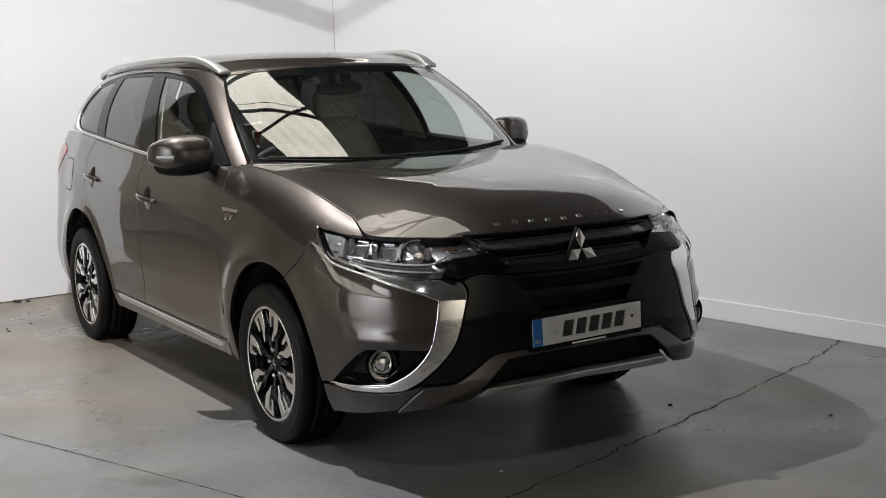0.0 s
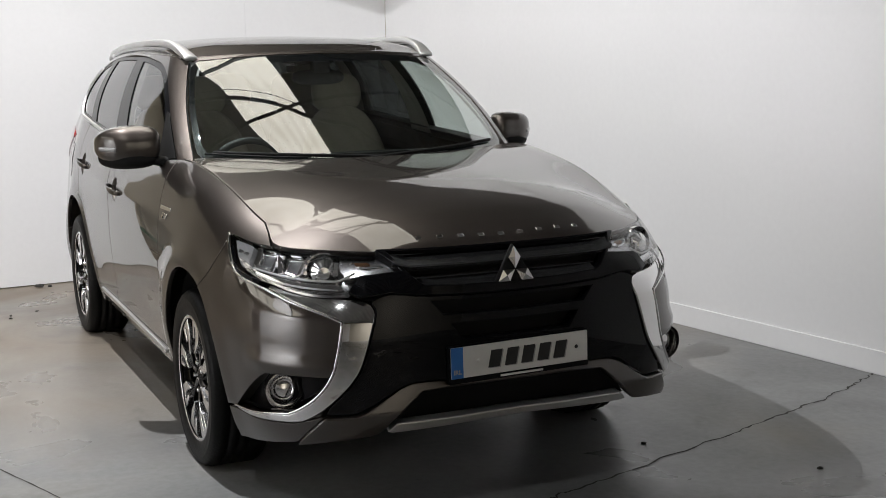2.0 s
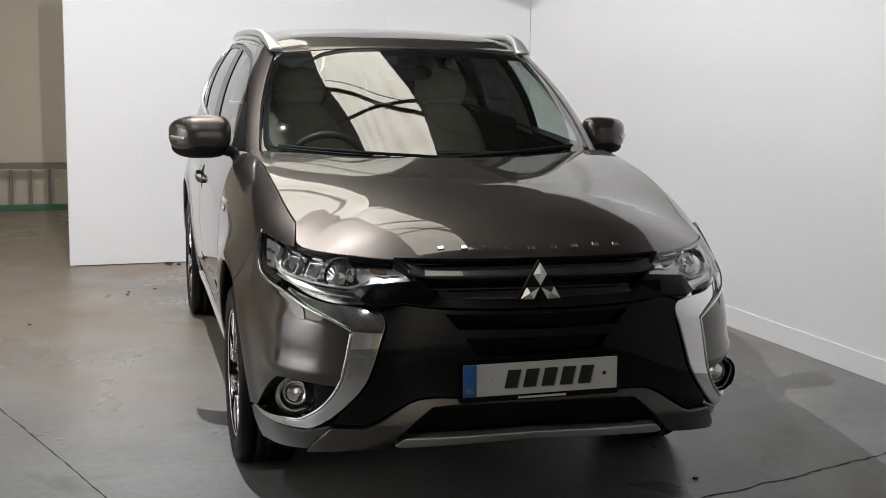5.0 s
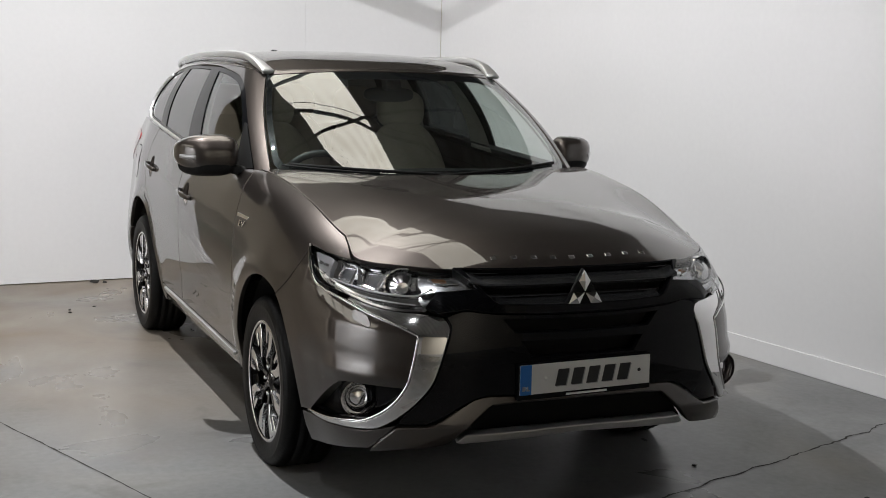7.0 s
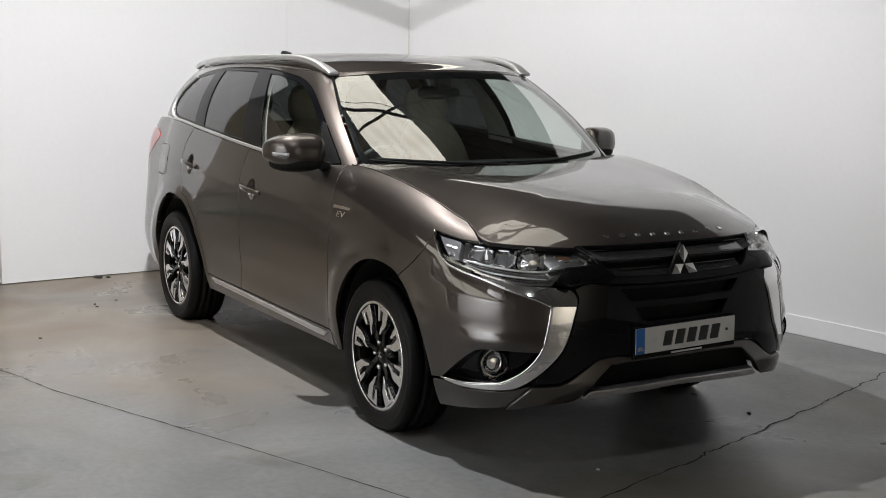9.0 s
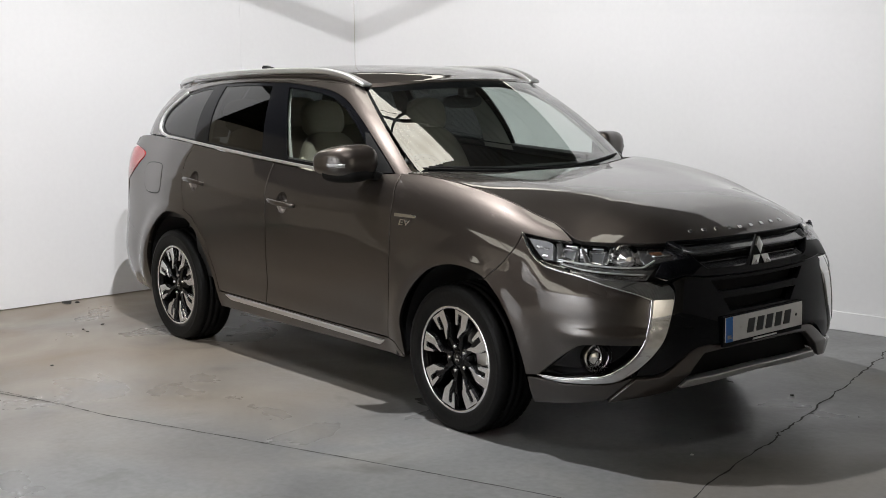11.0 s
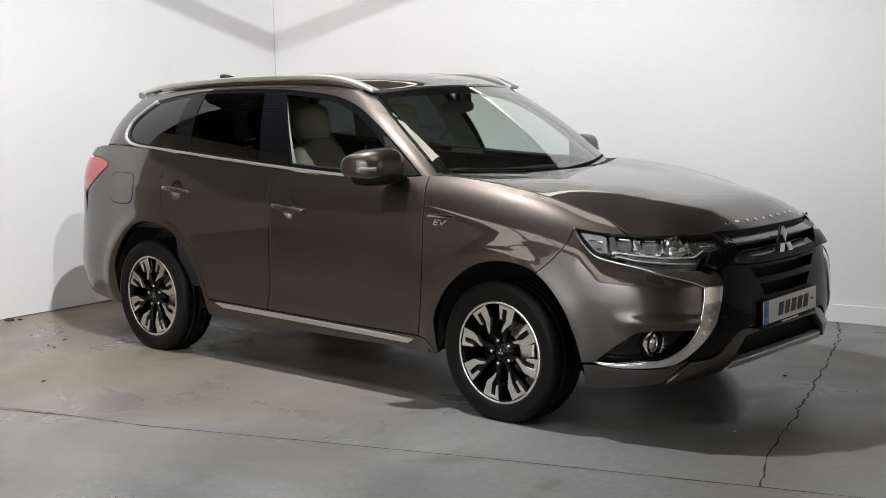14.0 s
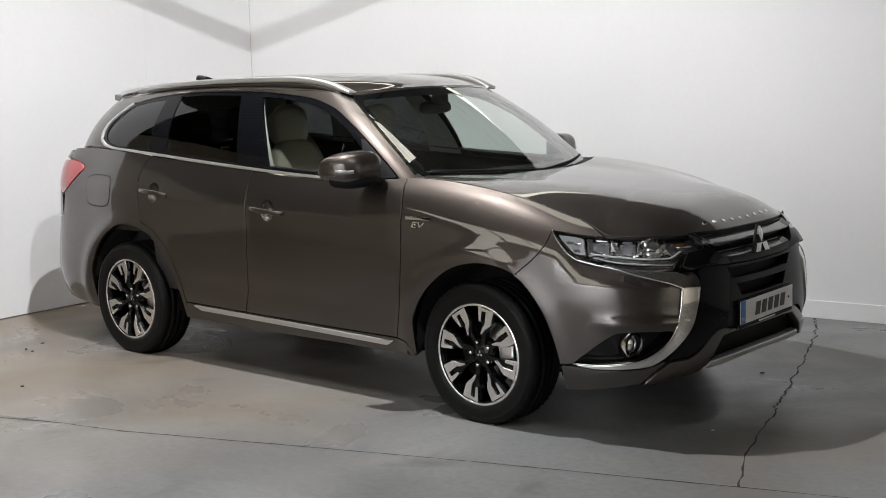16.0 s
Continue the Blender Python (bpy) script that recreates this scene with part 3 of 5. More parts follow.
# sections at stations along the plan: heights and inward offsets at the levels LEVEL
LEVEL = (0.2, 0.28, 0.36, 0.48, 0.6, 0.72, 0.82, 0.9, 0.96, 1.02, 1.08)
SECTIONS = [
    # nose middle
    (0.0, (0.22, 0.28, 0.36, 0.48, 0.6, 0.70, 0.78, 0.83, 0.86, 0.88, 0.90), (0.10, 0.045, 0.02, 0.0, 0.005, 0.015, 0.025, 0.04, 0.06, 0.085, 0.115)),
    (s_of_w(0.35), (0.22, 0.28, 0.36, 0.48, 0.6, 0.70, 0.78, 0.83, 0.86, 0.885, 0.905), (0.10, 0.045, 0.02, 0.0, 0.005, 0.015, 0.028, 0.045, 0.065, 0.09, 0.12)),
    (s_of_w(0.56), (0.215, 0.28, 0.36, 0.48, 0.6, 0.71, 0.79, 0.84, 0.87, 0.89, 0.91), (0.09, 0.035, 0.015, 0.0, 0.004, 0.02, 0.045, 0.075, 0.10, 0.125, 0.15)),
    (s_of_w(0.74), (0.21, 0.28, 0.36, 0.48, 0.6, 0.715, 0.80, 0.85, 0.88, 0.90, 0.92), (0.075, 0.03, 0.012, 0.0, 0.002, 0.025, 0.06, 0.095, 0.12, 0.145, 0.165)),
    (s_of_x(1.85), (0.205, 0.28, 0.36, 0.48, 0.6, 0.72, 0.81, 0.87, 0.91, 0.935, 0.95), (0.06, 0.03, 0.015, 0.004, 0.0, 0.012, 0.035, 0.065, 0.095, 0.125, 0.155)),
    (s_of_x(1.6), (0.2, 0.28, 0.36, 0.48, 0.6, 0.72, 0.82, 0.905, 0.96, 1.00, 1.028), (0.06, 0.035, 0.02, 0.006, 0.0, 0.004, 0.018, 0.045, 0.075, 0.115, 0.155)),
    (s_of_x(1.3), (0.2, 0.28, 0.36, 0.48, 0.6, 0.72, 0.82, 0.92, 0.985, 1.045, 1.085), (0.07, 0.045, 0.025, 0.01, 0.0, 0.0, 0.010, 0.032, 0.06, 0.10, 0.155)),
    (s_of_x(0.9), (0.2, 0.28, 0.36, 0.48, 0.6, 0.72, 0.82, 0.925, 1.0, 1.07, 1.122), (0.085, 0.06, 0.04, 0.02, 0.008, 0.002, 0.008, 0.022, 0.042, 0.075, 0.13)),
    (s_of_x(0.45), (0.2, 0.28, 0.36, 0.48, 0.6, 0.72, 0.82, 0.92, 0.98, 1.03, 1.085), (0.09, 0.06, 0.04, 0.022, 0.010, 0.003, 0.004, 0.014, 0.028, 0.046, 0.072)),
    (s_of_x(-0.3), (0.2, 0.28, 0.36, 0.48, 0.6, 0.73, 0.84, 0.95, 1.01, 1.06, 1.125), (0.09, 0.06, 0.04, 0.022, 0.010, 0.003, 0.004, 0.014, 0.030, 0.048, 0.072)),
    (s_of_x(-1.0), (0.2, 0.28, 0.36, 0.48, 0.6, 0.74, 0.86, 0.97, 1.04, 1.1, 1.17), (0.085, 0.055, 0.035, 0.018, 0.006, 0.006, 0.012, 0.026, 0.044, 0.062, 0.086)),
    (s_of_x(-1.4), (0.2, 0.28, 0.36, 0.48, 0.6, 0.74, 0.87, 0.99, 1.06, 1.12, 1.195), (0.08, 0.05, 0.03, 0.01, 0.0, 0.005, 0.016, 0.034, 0.052, 0.070, 0.096)),
    (s_of_x(-1.85), (0.22, 0.29, 0.37, 0.48, 0.6, 0.74, 0.87, 0.99, 1.07, 1.13, 1.21), (0.060, 0.03, 0.008, -0.004, 0.0, 0.015, 0.035, 0.055, 0.072, 0.09, 0.118)),
    (s_of_x(-2.22), (0.25, 0.31, 0.38, 0.48, 0.6, 0.74, 0.87, 0.99, 1.06, 1.12, 1.18), (0.055, 0.02, 0.0, -0.010, 0.0, 0.012, 0.018, 0.026, 0.042, 0.07, 0.11)),
    (SMAX, (0.26, 0.32, 0.39, 0.48, 0.6, 0.74, 0.87, 0.99, 1.06, 1.11, 1.15), (0.05, 0.015, -0.005, -0.012, 0.005, 0.05, 0.07, 0.09, 0.11, 0.14, 0.17)),
]
BG = np.arange(0.2, 1.081, 0.01)


def skirt():
    """The belt of bodywork from sill to bonnet edge and waistline."""
    ss = [r[0] for r in SECTIONS]
    zz = np.array([curve(LEVEL, r[1])(BG) for r in SECTIONS])
    dd = np.array([curve(LEVEL, r[2])(BG) for r in SECTIONS])
    z = np.array([curve(ss, zz[:, j])(SG) for j in range(len(BG))]).T
    d = np.array([curve(ss, dd[:, j])(SG) for j in range(len(BG))]).T
    z, d = (smooth(smooth(g, 0, 9, True), 1, 2.0, False) for g in (z, d))
    x = RX[:, None] - d * NX[:, None]
    # swelling round the wheel arches
    for hub in (1.335, -1.335):
        r = np.hypot(x - hub, z - 0.33)
        side = np.clip((RW[:, None] - 0.7) / 0.1, 0, 1)
        d = d - 0.014 * np.exp(-((r - 0.44) / 0.06) ** 2) * side * np.clip((0.75 - (z - 0.33)) / 0.3, 0, 1)
    # crease along the flank, through the handles to the tail lamp
    mid = np.clip((1.0 - x) / 0.8, 0, 1) * np.clip((x + 2.1) / 0.3, 0, 1)
    line = 0.925 - 0.03 * x
    d = d - 0.007 * mid * np.exp(-np.abs(z - line) / 0.045)
    # hollow above the sill
    mid = np.clip((0.85 - x) / 0.3, 0, 1) * np.clip((x + 0.85) / 0.3, 0, 1)
    d = d + 0.004 * mid * np.exp(-((z - 0.47) / 0.06) ** 2)
    x, w = RX[:, None] - d * NX[:, None], RW[:, None] - d * NW[:, None]
    w[0] = 0
    return Grid(SG, BG, np.stack([x, -w, z], -1))


# the glasshouse: rulings from the waist (x, w, z) to the roof edge
RULINGS = [((1.085, 0.0, 1.075), (0.40, 0.0, 1.545)), ((1.06, 0.25, 1.08), (0.388, 0.2, 1.542)), ((0.985, 0.48, 1.09), (0.352, 0.38, 1.536)),
           ((0.912, 0.63, 1.10), (0.300, 0.50, 1.528)), ((0.862, 0.712, 1.105), (0.25, 0.575, 1.525)), ((0.815, 0.765, 1.10), (0.185, 0.615, 1.53)),
           ((0.62, 0.805, 1.085), (0.02, 0.632, 1.54)), ((0.2, 0.818, 1.098), (-0.25, 0.645, 1.548)), ((-0.3, 0.818, 1.125), (-0.55, 0.648, 1.55)),
           ((-1.0, 0.804, 1.17), (-0.95, 0.642, 1.545)), ((-1.45, 0.785, 1.198), (-1.3, 0.625, 1.53)), ((-1.8, 0.745, 1.212), (-1.6, 0.595, 1.51)),
           ((-2.02, 0.66, 1.20), (-1.74, 0.55, 1.505)), ((-2.12, 0.5, 1.17), (-1.79, 0.42, 1.515)), ((-2.19, 0.0, 1.15), (-1.82, 0.0, 1.525))]
GH = 0.48


def glasshouse():
    lo, hi = np.array([r[0] for r in RULINGS]), np.array([r[1] for r in RULINGS])
    m = (lo + hi) / 2
    s = np.concatenate([[0], np.cumsum(np.hypot(np.diff(m[:, 0]), np.diff(m[:, 1])))])
    sg = np.arange(0, s[-1], 0.01)
    lo, hi = (np.stack([curve(s, p[:, k])(sg) for k in range(3)], -1) for p in (lo, hi))
    for p in (lo, hi):
        x = smooth(p[:, (0, 2)], 0, 2.5, True)
        y = smooth(np.concatenate([-p[:0:-1, 1], p[:, 1]])[:, None], 0, 2.5, False)[len(p) - 1:, 0]
        p[:, 0], p[:, 2], p[:, 1] = x[:, 0], x[:, 1], y
    bg = np.arange(0, GH + 0.001, 0.01)
    t = (bg / GH)[None, :, None]
    p = lo[:, None] * (1 - t) + hi[:, None] * t
    tang = np.gradient((lo + hi) / 2, axis=0)
    n = np.stack([tang[:, 1], -tang[:, 0], 0 * tang[:, 0]], -1)
    n[0] = (1, 0, 0)
    n /= np.linalg.norm(n, axis=1)[:, None]
    n[:, 2] = 0.45
    p = p + n[:, None] * (0.028 * 4 * t * (1 - t))
    p[0, :, 1] = 0
    return Grid(sg, bg, p * [1, -1, 1]), s


class Field:
    """A height z(x, y) with a = x and b = w, drawn to meet the edge points at its rim."""

    def __init__(self, f, rim, reach, blur=0.05):
        self.raw, self.rim, self.reach, self.blur = f, rim, reach, blur
        self.miss = rim[:, 2] - f(rim[:, 0], abs(rim[:, 1]))

    def f(self, a, w):
        out = np.zeros_like(a)
        for k in range(0, len(a), 2000):
            d2 = (a[k:k + 2000, None] - self.rim[:, 0]) ** 2 + (w[k:k + 2000, None] - abs(self.rim[:, 1])) ** 2
            g = np.exp(-d2 / (2 * self.blur**2)) + 1e-9 / (d2 + 0.01)
            near = np.exp(-(d2.min(1) / self.reach**2))
            out[k:k + 2000] = (g @ self.miss) / g.sum(1) * near
        return self.raw(a, w) + out

    def at(self, a, b):
        a, b = np.atleast_1d(np.asarray(a, float)), np.atleast_1d(np.asarray(b, float))
        return np.stack([a, -b, self.f(a, abs(b))], -1)

    normal = Grid.normal


HOOD_MID = curve((0.7, 0.95, 1.2, 1.5, 1.8, 1.95, 2.05, 2.12, 2.175, 2.215, 2.24), (1.125, 1.117, 1.103, 1.081, 1.048, 1.021, 0.992, 0.960, 0.930, 0.905, 0.882))
HOOD_DROP = curve((0.7, 1.0, 1.5, 1.8, 2.0, 2.24), (0.025, 0.022, 0.026, 0.045, 0.085, 0.15))


def hood_height(x, w):
    t = w / 0.72
    z = HOOD_MID(x) - HOOD_DROP(x) * (0.55 * t**2 + 0.45 * t**4)
    # raised flanks with a shallow valley in the middle
    edge = 0.50 - 0.10 * np.clip((x - 1.0) / 1.2, 0, 1)
    z = z + 0.005 * np.exp(-((w - edge) / 0.12) ** 2) * np.clip((1.75 - x) / 0.5, 0, 1)
    return z


ROOF_MID = curve((-1.9, -1.7, -1.4, -1.0, -0.5, 0.0, 0.25, 0.42), (1.545, 1.567, 1.597, 1.618, 1.626, 1.608, 1.580, 1.548))


def roof_height(x, w):
    return ROOF_MID(x) - 0.028 * (w / 0.6) ** 2 - 0.03 * (w / 0.64) ** 10


BODY = skirt()
GLASS, GLASS_S = glasshouse()
# line of the bonnet gap on the body: (a, b)
GAP_S = (0.0, 0.37, 0.48, 0.66, 0.834, 0.94, 0.985, 1.056, 1.122, 2.06)
GAP_B = (1.03, 1.022, 1.018, 1.01, 0.98, 0.96, 0.968, 1.034, 1.079, 1.079)


def gap(s):
    return np.interp(s, GAP_S, GAP_B)


s_rim = np.arange(0, 2.06, 0.02)
HOOD_RIM = BODY.at(s_rim, gap(s_rim))
HOOD = Field(hood_height, HOOD_RIM, 0.22, 0.075)
s_rim = np.arange(0, GLASS.a[-1], 0.03)
ROOF_RIM = GLASS.at(s_rim, s_rim * 0 + GH)
ROOF = Field(roof_height, ROOF_RIM, 0.12)
for surface in (BODY, GLASS):
    q = surface.normal([1.5], [0.4 if surface is BODY else 0.24])[0]
    surface.sign = 1.0 if q[1] < 0 else -1.0
HOOD.sign = ROOF.sign = 1.0
HOOD.sign = ROOF.sign = 1.0 if HOOD.normal([1.5], [0.1])[0][2] > 0 else -1.0
# -- end of body surfaces

# ---- the car ----
car = thing("car", "bronze-brown metallic estate car with privacy glass, parked on the floor", "car")
L = run
ARCH_F = L((2.02, 0.255), (2.016, 0.36), (1.998, 0.47), (1.90, 0.606), (1.757, 0.710), (1.604, 0.752), (1.458, 0.742), (1.35, 0.692), (1.254, 0.588), (1.194, 0.464), (1.163, 0.345), (1.152, 0.205))
ARCH_R = L((4.66, 0.22), (4.66, 0.36), (4.64, 0.50), (4.53, 0.65), (4.36, 0.735), (4.20, 0.745), (4.04, 0.71), (3.90, 0.61), (3.825, 0.47), (3.80, 0.36), (3.795, 0.255))
k_seam = min(range(len(ARCH_F)), key=lambda i: abs(ARCH_F[i][0] - 1.386))
SEAM = L(ARCH_F[k_seam], (1.296, 0.794), (1.245, 0.866), (1.228, 0.935))
LAMP_TOP = L((1.228, 0.935), (1.074, 0.944), (0.985, 0.955))
TOP_F = L((0.985, 0.962), (1.056, 1.034), (1.122, 1.078)) + [(s, 1.078) for s in np.arange(1.17, 2.10, 0.05)]
DOOR_F = L((2.112, 1.078), (2.092, 1.0), (2.078, 0.94), (2.068, 0.75), (2.095, 0.5), (2.14, 0.336))
DOOR_M = L((3.262, 0.345), (3.212, 0.5), (3.185, 0.75), (3.19, 0.9), (3.197, 0.99), (3.186, 1.078))
DOOR_R = L((4.10, 1.078), (4.165, 0.986), (4.155, 0.86), (4.12, 0.765)) + L((4.02, 0.738), (3.875, 0.63), (3.797, 0.48), (3.772, 0.352))

def bowl(a, b):
    return [(a + 0.048 * math.cos(u), b + 0.042 * math.sin(u)) for u in np.linspace(0, 2 * math.pi, 28)[:-1]]


both("front_wing", BODY, ARCH_F[:k_seam + 1] + SEAM + LAMP_TOP + TOP_F + DOOR_F + [(2.14, 0.336), (2.08, 0.325)], PAINT, car)
doors_f = both("front_door", BODY, DOOR_F + [(2.6, 0.337), (3.262, 0.345)] + DOOR_M, PAINT, car, holes=[bowl(3.017, 0.888)])
doors_r = both("rear_door", BODY, DOOR_M + DOOR_R + [(3.5, 0.348)], PAINT, car, holes=[bowl(4.007, 0.90)])
both("sill", BODY, [(2.02, 0.255), (2.08, 0.325), (2.14, 0.336), (2.6, 0.337), (3.262, 0.345), (3.772, 0.352), (3.795, 0.255), (3.0, 0.25)], PAINT, car, depth=0.05)
both("sill_strip", BODY, [(2.17, 0.318), (2.9, 0.331), (3.70, 0.342), (3.64, 0.318), (2.9, 0.306), (2.215, 0.293)], SATIN, car, "bright aluminium strip", off=0.012, depth=0.014, space=0)
k_r = min(range(len(ARCH_R)), key=lambda i: abs(ARCH_R[i][1] - 0.56) + (0 if ARCH_R[i][0] > 4.3 else 9))
both("rear_quarter", BODY, list(reversed(DOOR_R)) + [(s, 1.078) for s in np.arange(4.2, 5.05, 0.05)] + L((5.04, 1.03), (4.96, 1.022), (4.83, 1.0), (4.806, 0.968), (4.86, 0.938), (4.95, 0.89), (5.03, 0.856))
     + [(5.04, 0.75), (4.98, 0.64), (4.8, 0.59), ARCH_R[k_r]] + ARCH_R[k_r:] + [(3.772, 0.30)], PAINT, car, space=0.0004, edge=0.0008)
both("rear_bumper", BODY, ARCH_R[:k_r + 1] + [(4.8, 0.59), (4.98, 0.64), (5.04, 0.75), (5.14, 0.74), (5.95, 0.70), (5.95, 0.24), (5.2, 0.23)], PAINT, car, depth=0.03, space=0.0002, edge=0.0006)
both("tail_lamp", BODY, L((5.32, 1.02), (5.1, 1.02), (4.96, 1.022), (4.83, 1.0), (4.806, 0.968), (4.86, 0.938), (4.95, 0.89), (5.03, 0.856)) + [(5.08, 0.85), (5.32, 0.93)], RED_LENS, car, "red lens", off=0.004)
both("tailgate", BODY, [(5.04, 1.078), (5.04, 1.03), (5.32, 1.03), (5.32, 0.925), (5.08, 0.845), (5.04, 0.75), (5.14, 0.74), (5.95, 0.70), (5.95, 1.078)], PAINT, car)
FLAP = L((4.74, 0.845), (4.75, 0.90), (4.70, 0.938), (4.50, 0.945), (4.455, 0.92), (4.45, 0.85), (4.50, 0.818), (4.68, 0.818), (4.74, 0.845))
both("flap_gap", BODY, FLAP, MATT_BLACK, car, off=0.0006, depth=0.002, edge=0.0003, space=-0.0025)
both("fuel_flap", BODY, FLAP, PAINT, car, off=0.0022, depth=0.004, edge=0.0015, space=0.001)

# nose
BLADE_IN = L((1.098, 0.346), (0.972, 0.348), (0.852, 0.362), (0.786, 0.374), (0.70, 0.425), (0.642, 0.497), (0.618, 0.58), (0.605, 0.665))
STRIP_LOW = L((0.605, 0.680), (0.672, 0.708), (0.792, 0.740), (0.906, 0.770), (1.02, 0.790), (1.10, 0.812), (1.17, 0.868), (1.228, 0.935))
POD_TOP = L((0.648, 0.495), (0.774, 0.497), (0.88, 0.492), (0.925, 0.475), (0.99, 0.43), (1.098, 0.346))
k_b = min(range(len(BLADE_IN)), key=lambda i: abs(BLADE_IN[i][1] - 0.497))

def bumper_form(A, B):
    """A swell over the fog pod and a shoulder that leans back under the lamp."""
    a = np.abs(A)
    fade = np.clip((1.19 - a) / 0.12, 0, 1)
    return fade * (0.014 * np.exp(-((B - 0.528) / 0.034) ** 2) * np.clip((1.02 - a) / 0.1, 0, 1) - 0.15 * np.clip(B - 0.695, 0, 0.2))


both("front_bumper", BODY, ARCH_F[k_seam:-3] + [(1.160, 0.335), (1.098, 0.342)] + list(reversed(POD_TOP)) + BLADE_IN[k_b + 1:] + STRIP_LOW + list(reversed(SEAM)), PAINT, car, depth=0.05, space=0.0008, edge=0.0012, cell=0.02, shift=bumper_form)
BLADE_OUT = L((0.505, 0.752), (0.492, 0.72), (0.500, 0.67), (0.528, 0.566), (0.560, 0.494), (0.636, 0.412), (0.72, 0.354), (0.792, 0.335), (0.978, 0.324), (1.11, 0.334))
STRIP_UP = L((1.222, 0.93), (1.165, 0.876), (1.104, 0.824), (0.96, 0.802), (0.75, 0.772), (0.60, 0.768), (0.53, 0.764), (0.505, 0.752))
both("lamp_trim", BODY, [p for p in STRIP_UP if p[0] > 0.955] + [p for p in STRIP_LOW if p[0] > 0.95], GLOSS_BLACK, car, "gloss black trim below the lamp", off=0.003, depth=0.012, edge=0.002, space=0.0005, cell=0.02)
both("chrome_blade", BODY, [p for p in STRIP_UP if p[0] < 0.955] + BLADE_OUT + BLADE_IN + [p for p in STRIP_LOW if p[0] < 0.95], CHROME, car, "polished chrome blade", off=0.010, depth=0.03, edge=0.005, cell=0.015, shift=lambda A, B: -0.30 * np.clip(B - 0.680, 0, 0.15))
both("fog_pod", BODY, POD_TOP + BLADE_IN[:k_b + 1], GLOSS_BLACK, car, off=-0.05, depth=0.0, space=-0.01)
LENS_LOW = L((0.594, 0.784), (0.702, 0.779), (0.828, 0.787), (0.966, 0.802), (1.104, 0.826), (1.165, 0.878), (1.225, 0.932))
LENS_TOP = L((1.225, 0.935), (1.074, 0.944), (0.972, 0.956), (0.834, 0.98), (0.66, 1.01), (0.48, 1.018))
LENS = LENS_TOP + L((0.48, 1.018), (0.43, 0.95), (0.396, 0.896)) + [(0.54, 0.868)] + LENS_LOW
lamps = both("headlight", BODY, LENS, CLEAR, car, "clear headlight lens", off=0.003, depth=0.012, space=-0.001, edge=0.001)
OPENING = [(0, 1.035), (0.440, 1.024)] + L((0.440, 1.018), (0.402, 0.935), (0.372, 0.885), (0.340, 0.838)) + L((0.318, 0.822), (0.16, 0.814), (0, 0.812))
FRAME = [(0, 1.04), (0.48, 1.03), (0.48, 1.018)] + L((0.475, 1.01), (0.43, 0.95), (0.40, 0.896)) + [(0.54, 0.866), (0.588, 0.785), (0.53, 0.768)] + L((0.44, 0.79), (0.33, 0.780), (0.16, 0.772), (0, 0.77))
patch("grille_frame", BODY, mirrored(FRAME), GLOSS_BLACK, car, "gloss black grille frame", off=0.007, depth=0.05, holes=[mirrored(OPENING)], space=0.001, edge=0.004, cell=0.02, shift=lambda A, B: 0.018 * np.clip((0.875 - B) / 0.10, 0, 1) * np.clip((np.abs(A) - 0.30) / 0.14, 0, 1) * np.clip((0.60 - np.abs(A)) / 0.07, 0, 1))
FASCIA = L((0, 0.768), (0.16, 0.770), (0.33, 0.778), (0.44, 0.788), (0.505, 0.762)) + BLADE_OUT[:32] + [(0.672, 0.364)] + L((0.564, 0.368), (0.504, 0.398), (0.408, 0.456), (0.336, 0.468), (0.246, 0.466), (0, 0.464))
SLOT_A = [(0, 0.745), (0.30, 0.752), (0.262, 0.70), (0, 0.693)]
SLOT_B = [(0, 0.655), (0.235, 0.658), (0.20, 0.60), (0, 0.597)]
patch("bumper_fascia", BODY, mirrored(FASCIA), GLOSS_BLACK, car, "gloss black bumper centre", holes=[mirrored(SLOT_A), mirrored(SLOT_B)], depth=0.05)
LIP_IN = L((0, 0.434), (0.228, 0.434), (0.336, 0.428)) + L((0.345, 0.424), (0.408, 0.374), (0.468, 0.318), (0.50, 0.298))
APRON = L((0, 0.464), (0.246, 0.466), (0.336, 0.468), (0.408, 0.456), (0.504, 0.398), (0.564, 0.368)) + [(0.672, 0.362), (0.792, 0.256), (0.66, 0.275), (0.52, 0.294)] + list(reversed(LIP_IN))
patch("bumper_lip", BODY, mirrored(APRON), PAINT, car, off=0.006, depth=0.022, edge=0.006, cell=0.02, shift=lambda A, B: -0.35 * np.clip(B - 0.40, -0.03, 0.08))
both("bumper_corner", BODY, [(0.672, 0.362), (0.72, 0.350), (0.792, 0.331), (0.978, 0.320), (1.11, 0.330), (1.158, 0.330), (1.152, 0.206), (1.04, 0.214), (0.92, 0.232), (0.792, 0.256)], PAINT, car, depth=0.05)
patch("lower_grille", BODY, mirrored([(0, 0.44), (0.36, 0.44), (0.52, 0.29), (0.5, 0.27), (0, 0.27)]), MATT_BLACK, car, off=-0.05, depth=0.0)
patch("skid_strip", BODY, mirrored([(0, 0.345), (0.43, 0.336), (0.468, 0.306), (0.44, 0.302), (0, 0.318)]), SATIN, car, "silver skid strip", off=0.012, depth=0.03, edge=0.005, space=0)
patch("grille_backing", BODY, mirrored([(0, 1.04), (0.5, 1.03), (0.5, 0.56), (0, 0.56)]), MATT_BLACK, car, off=-0.055, depth=0.0)


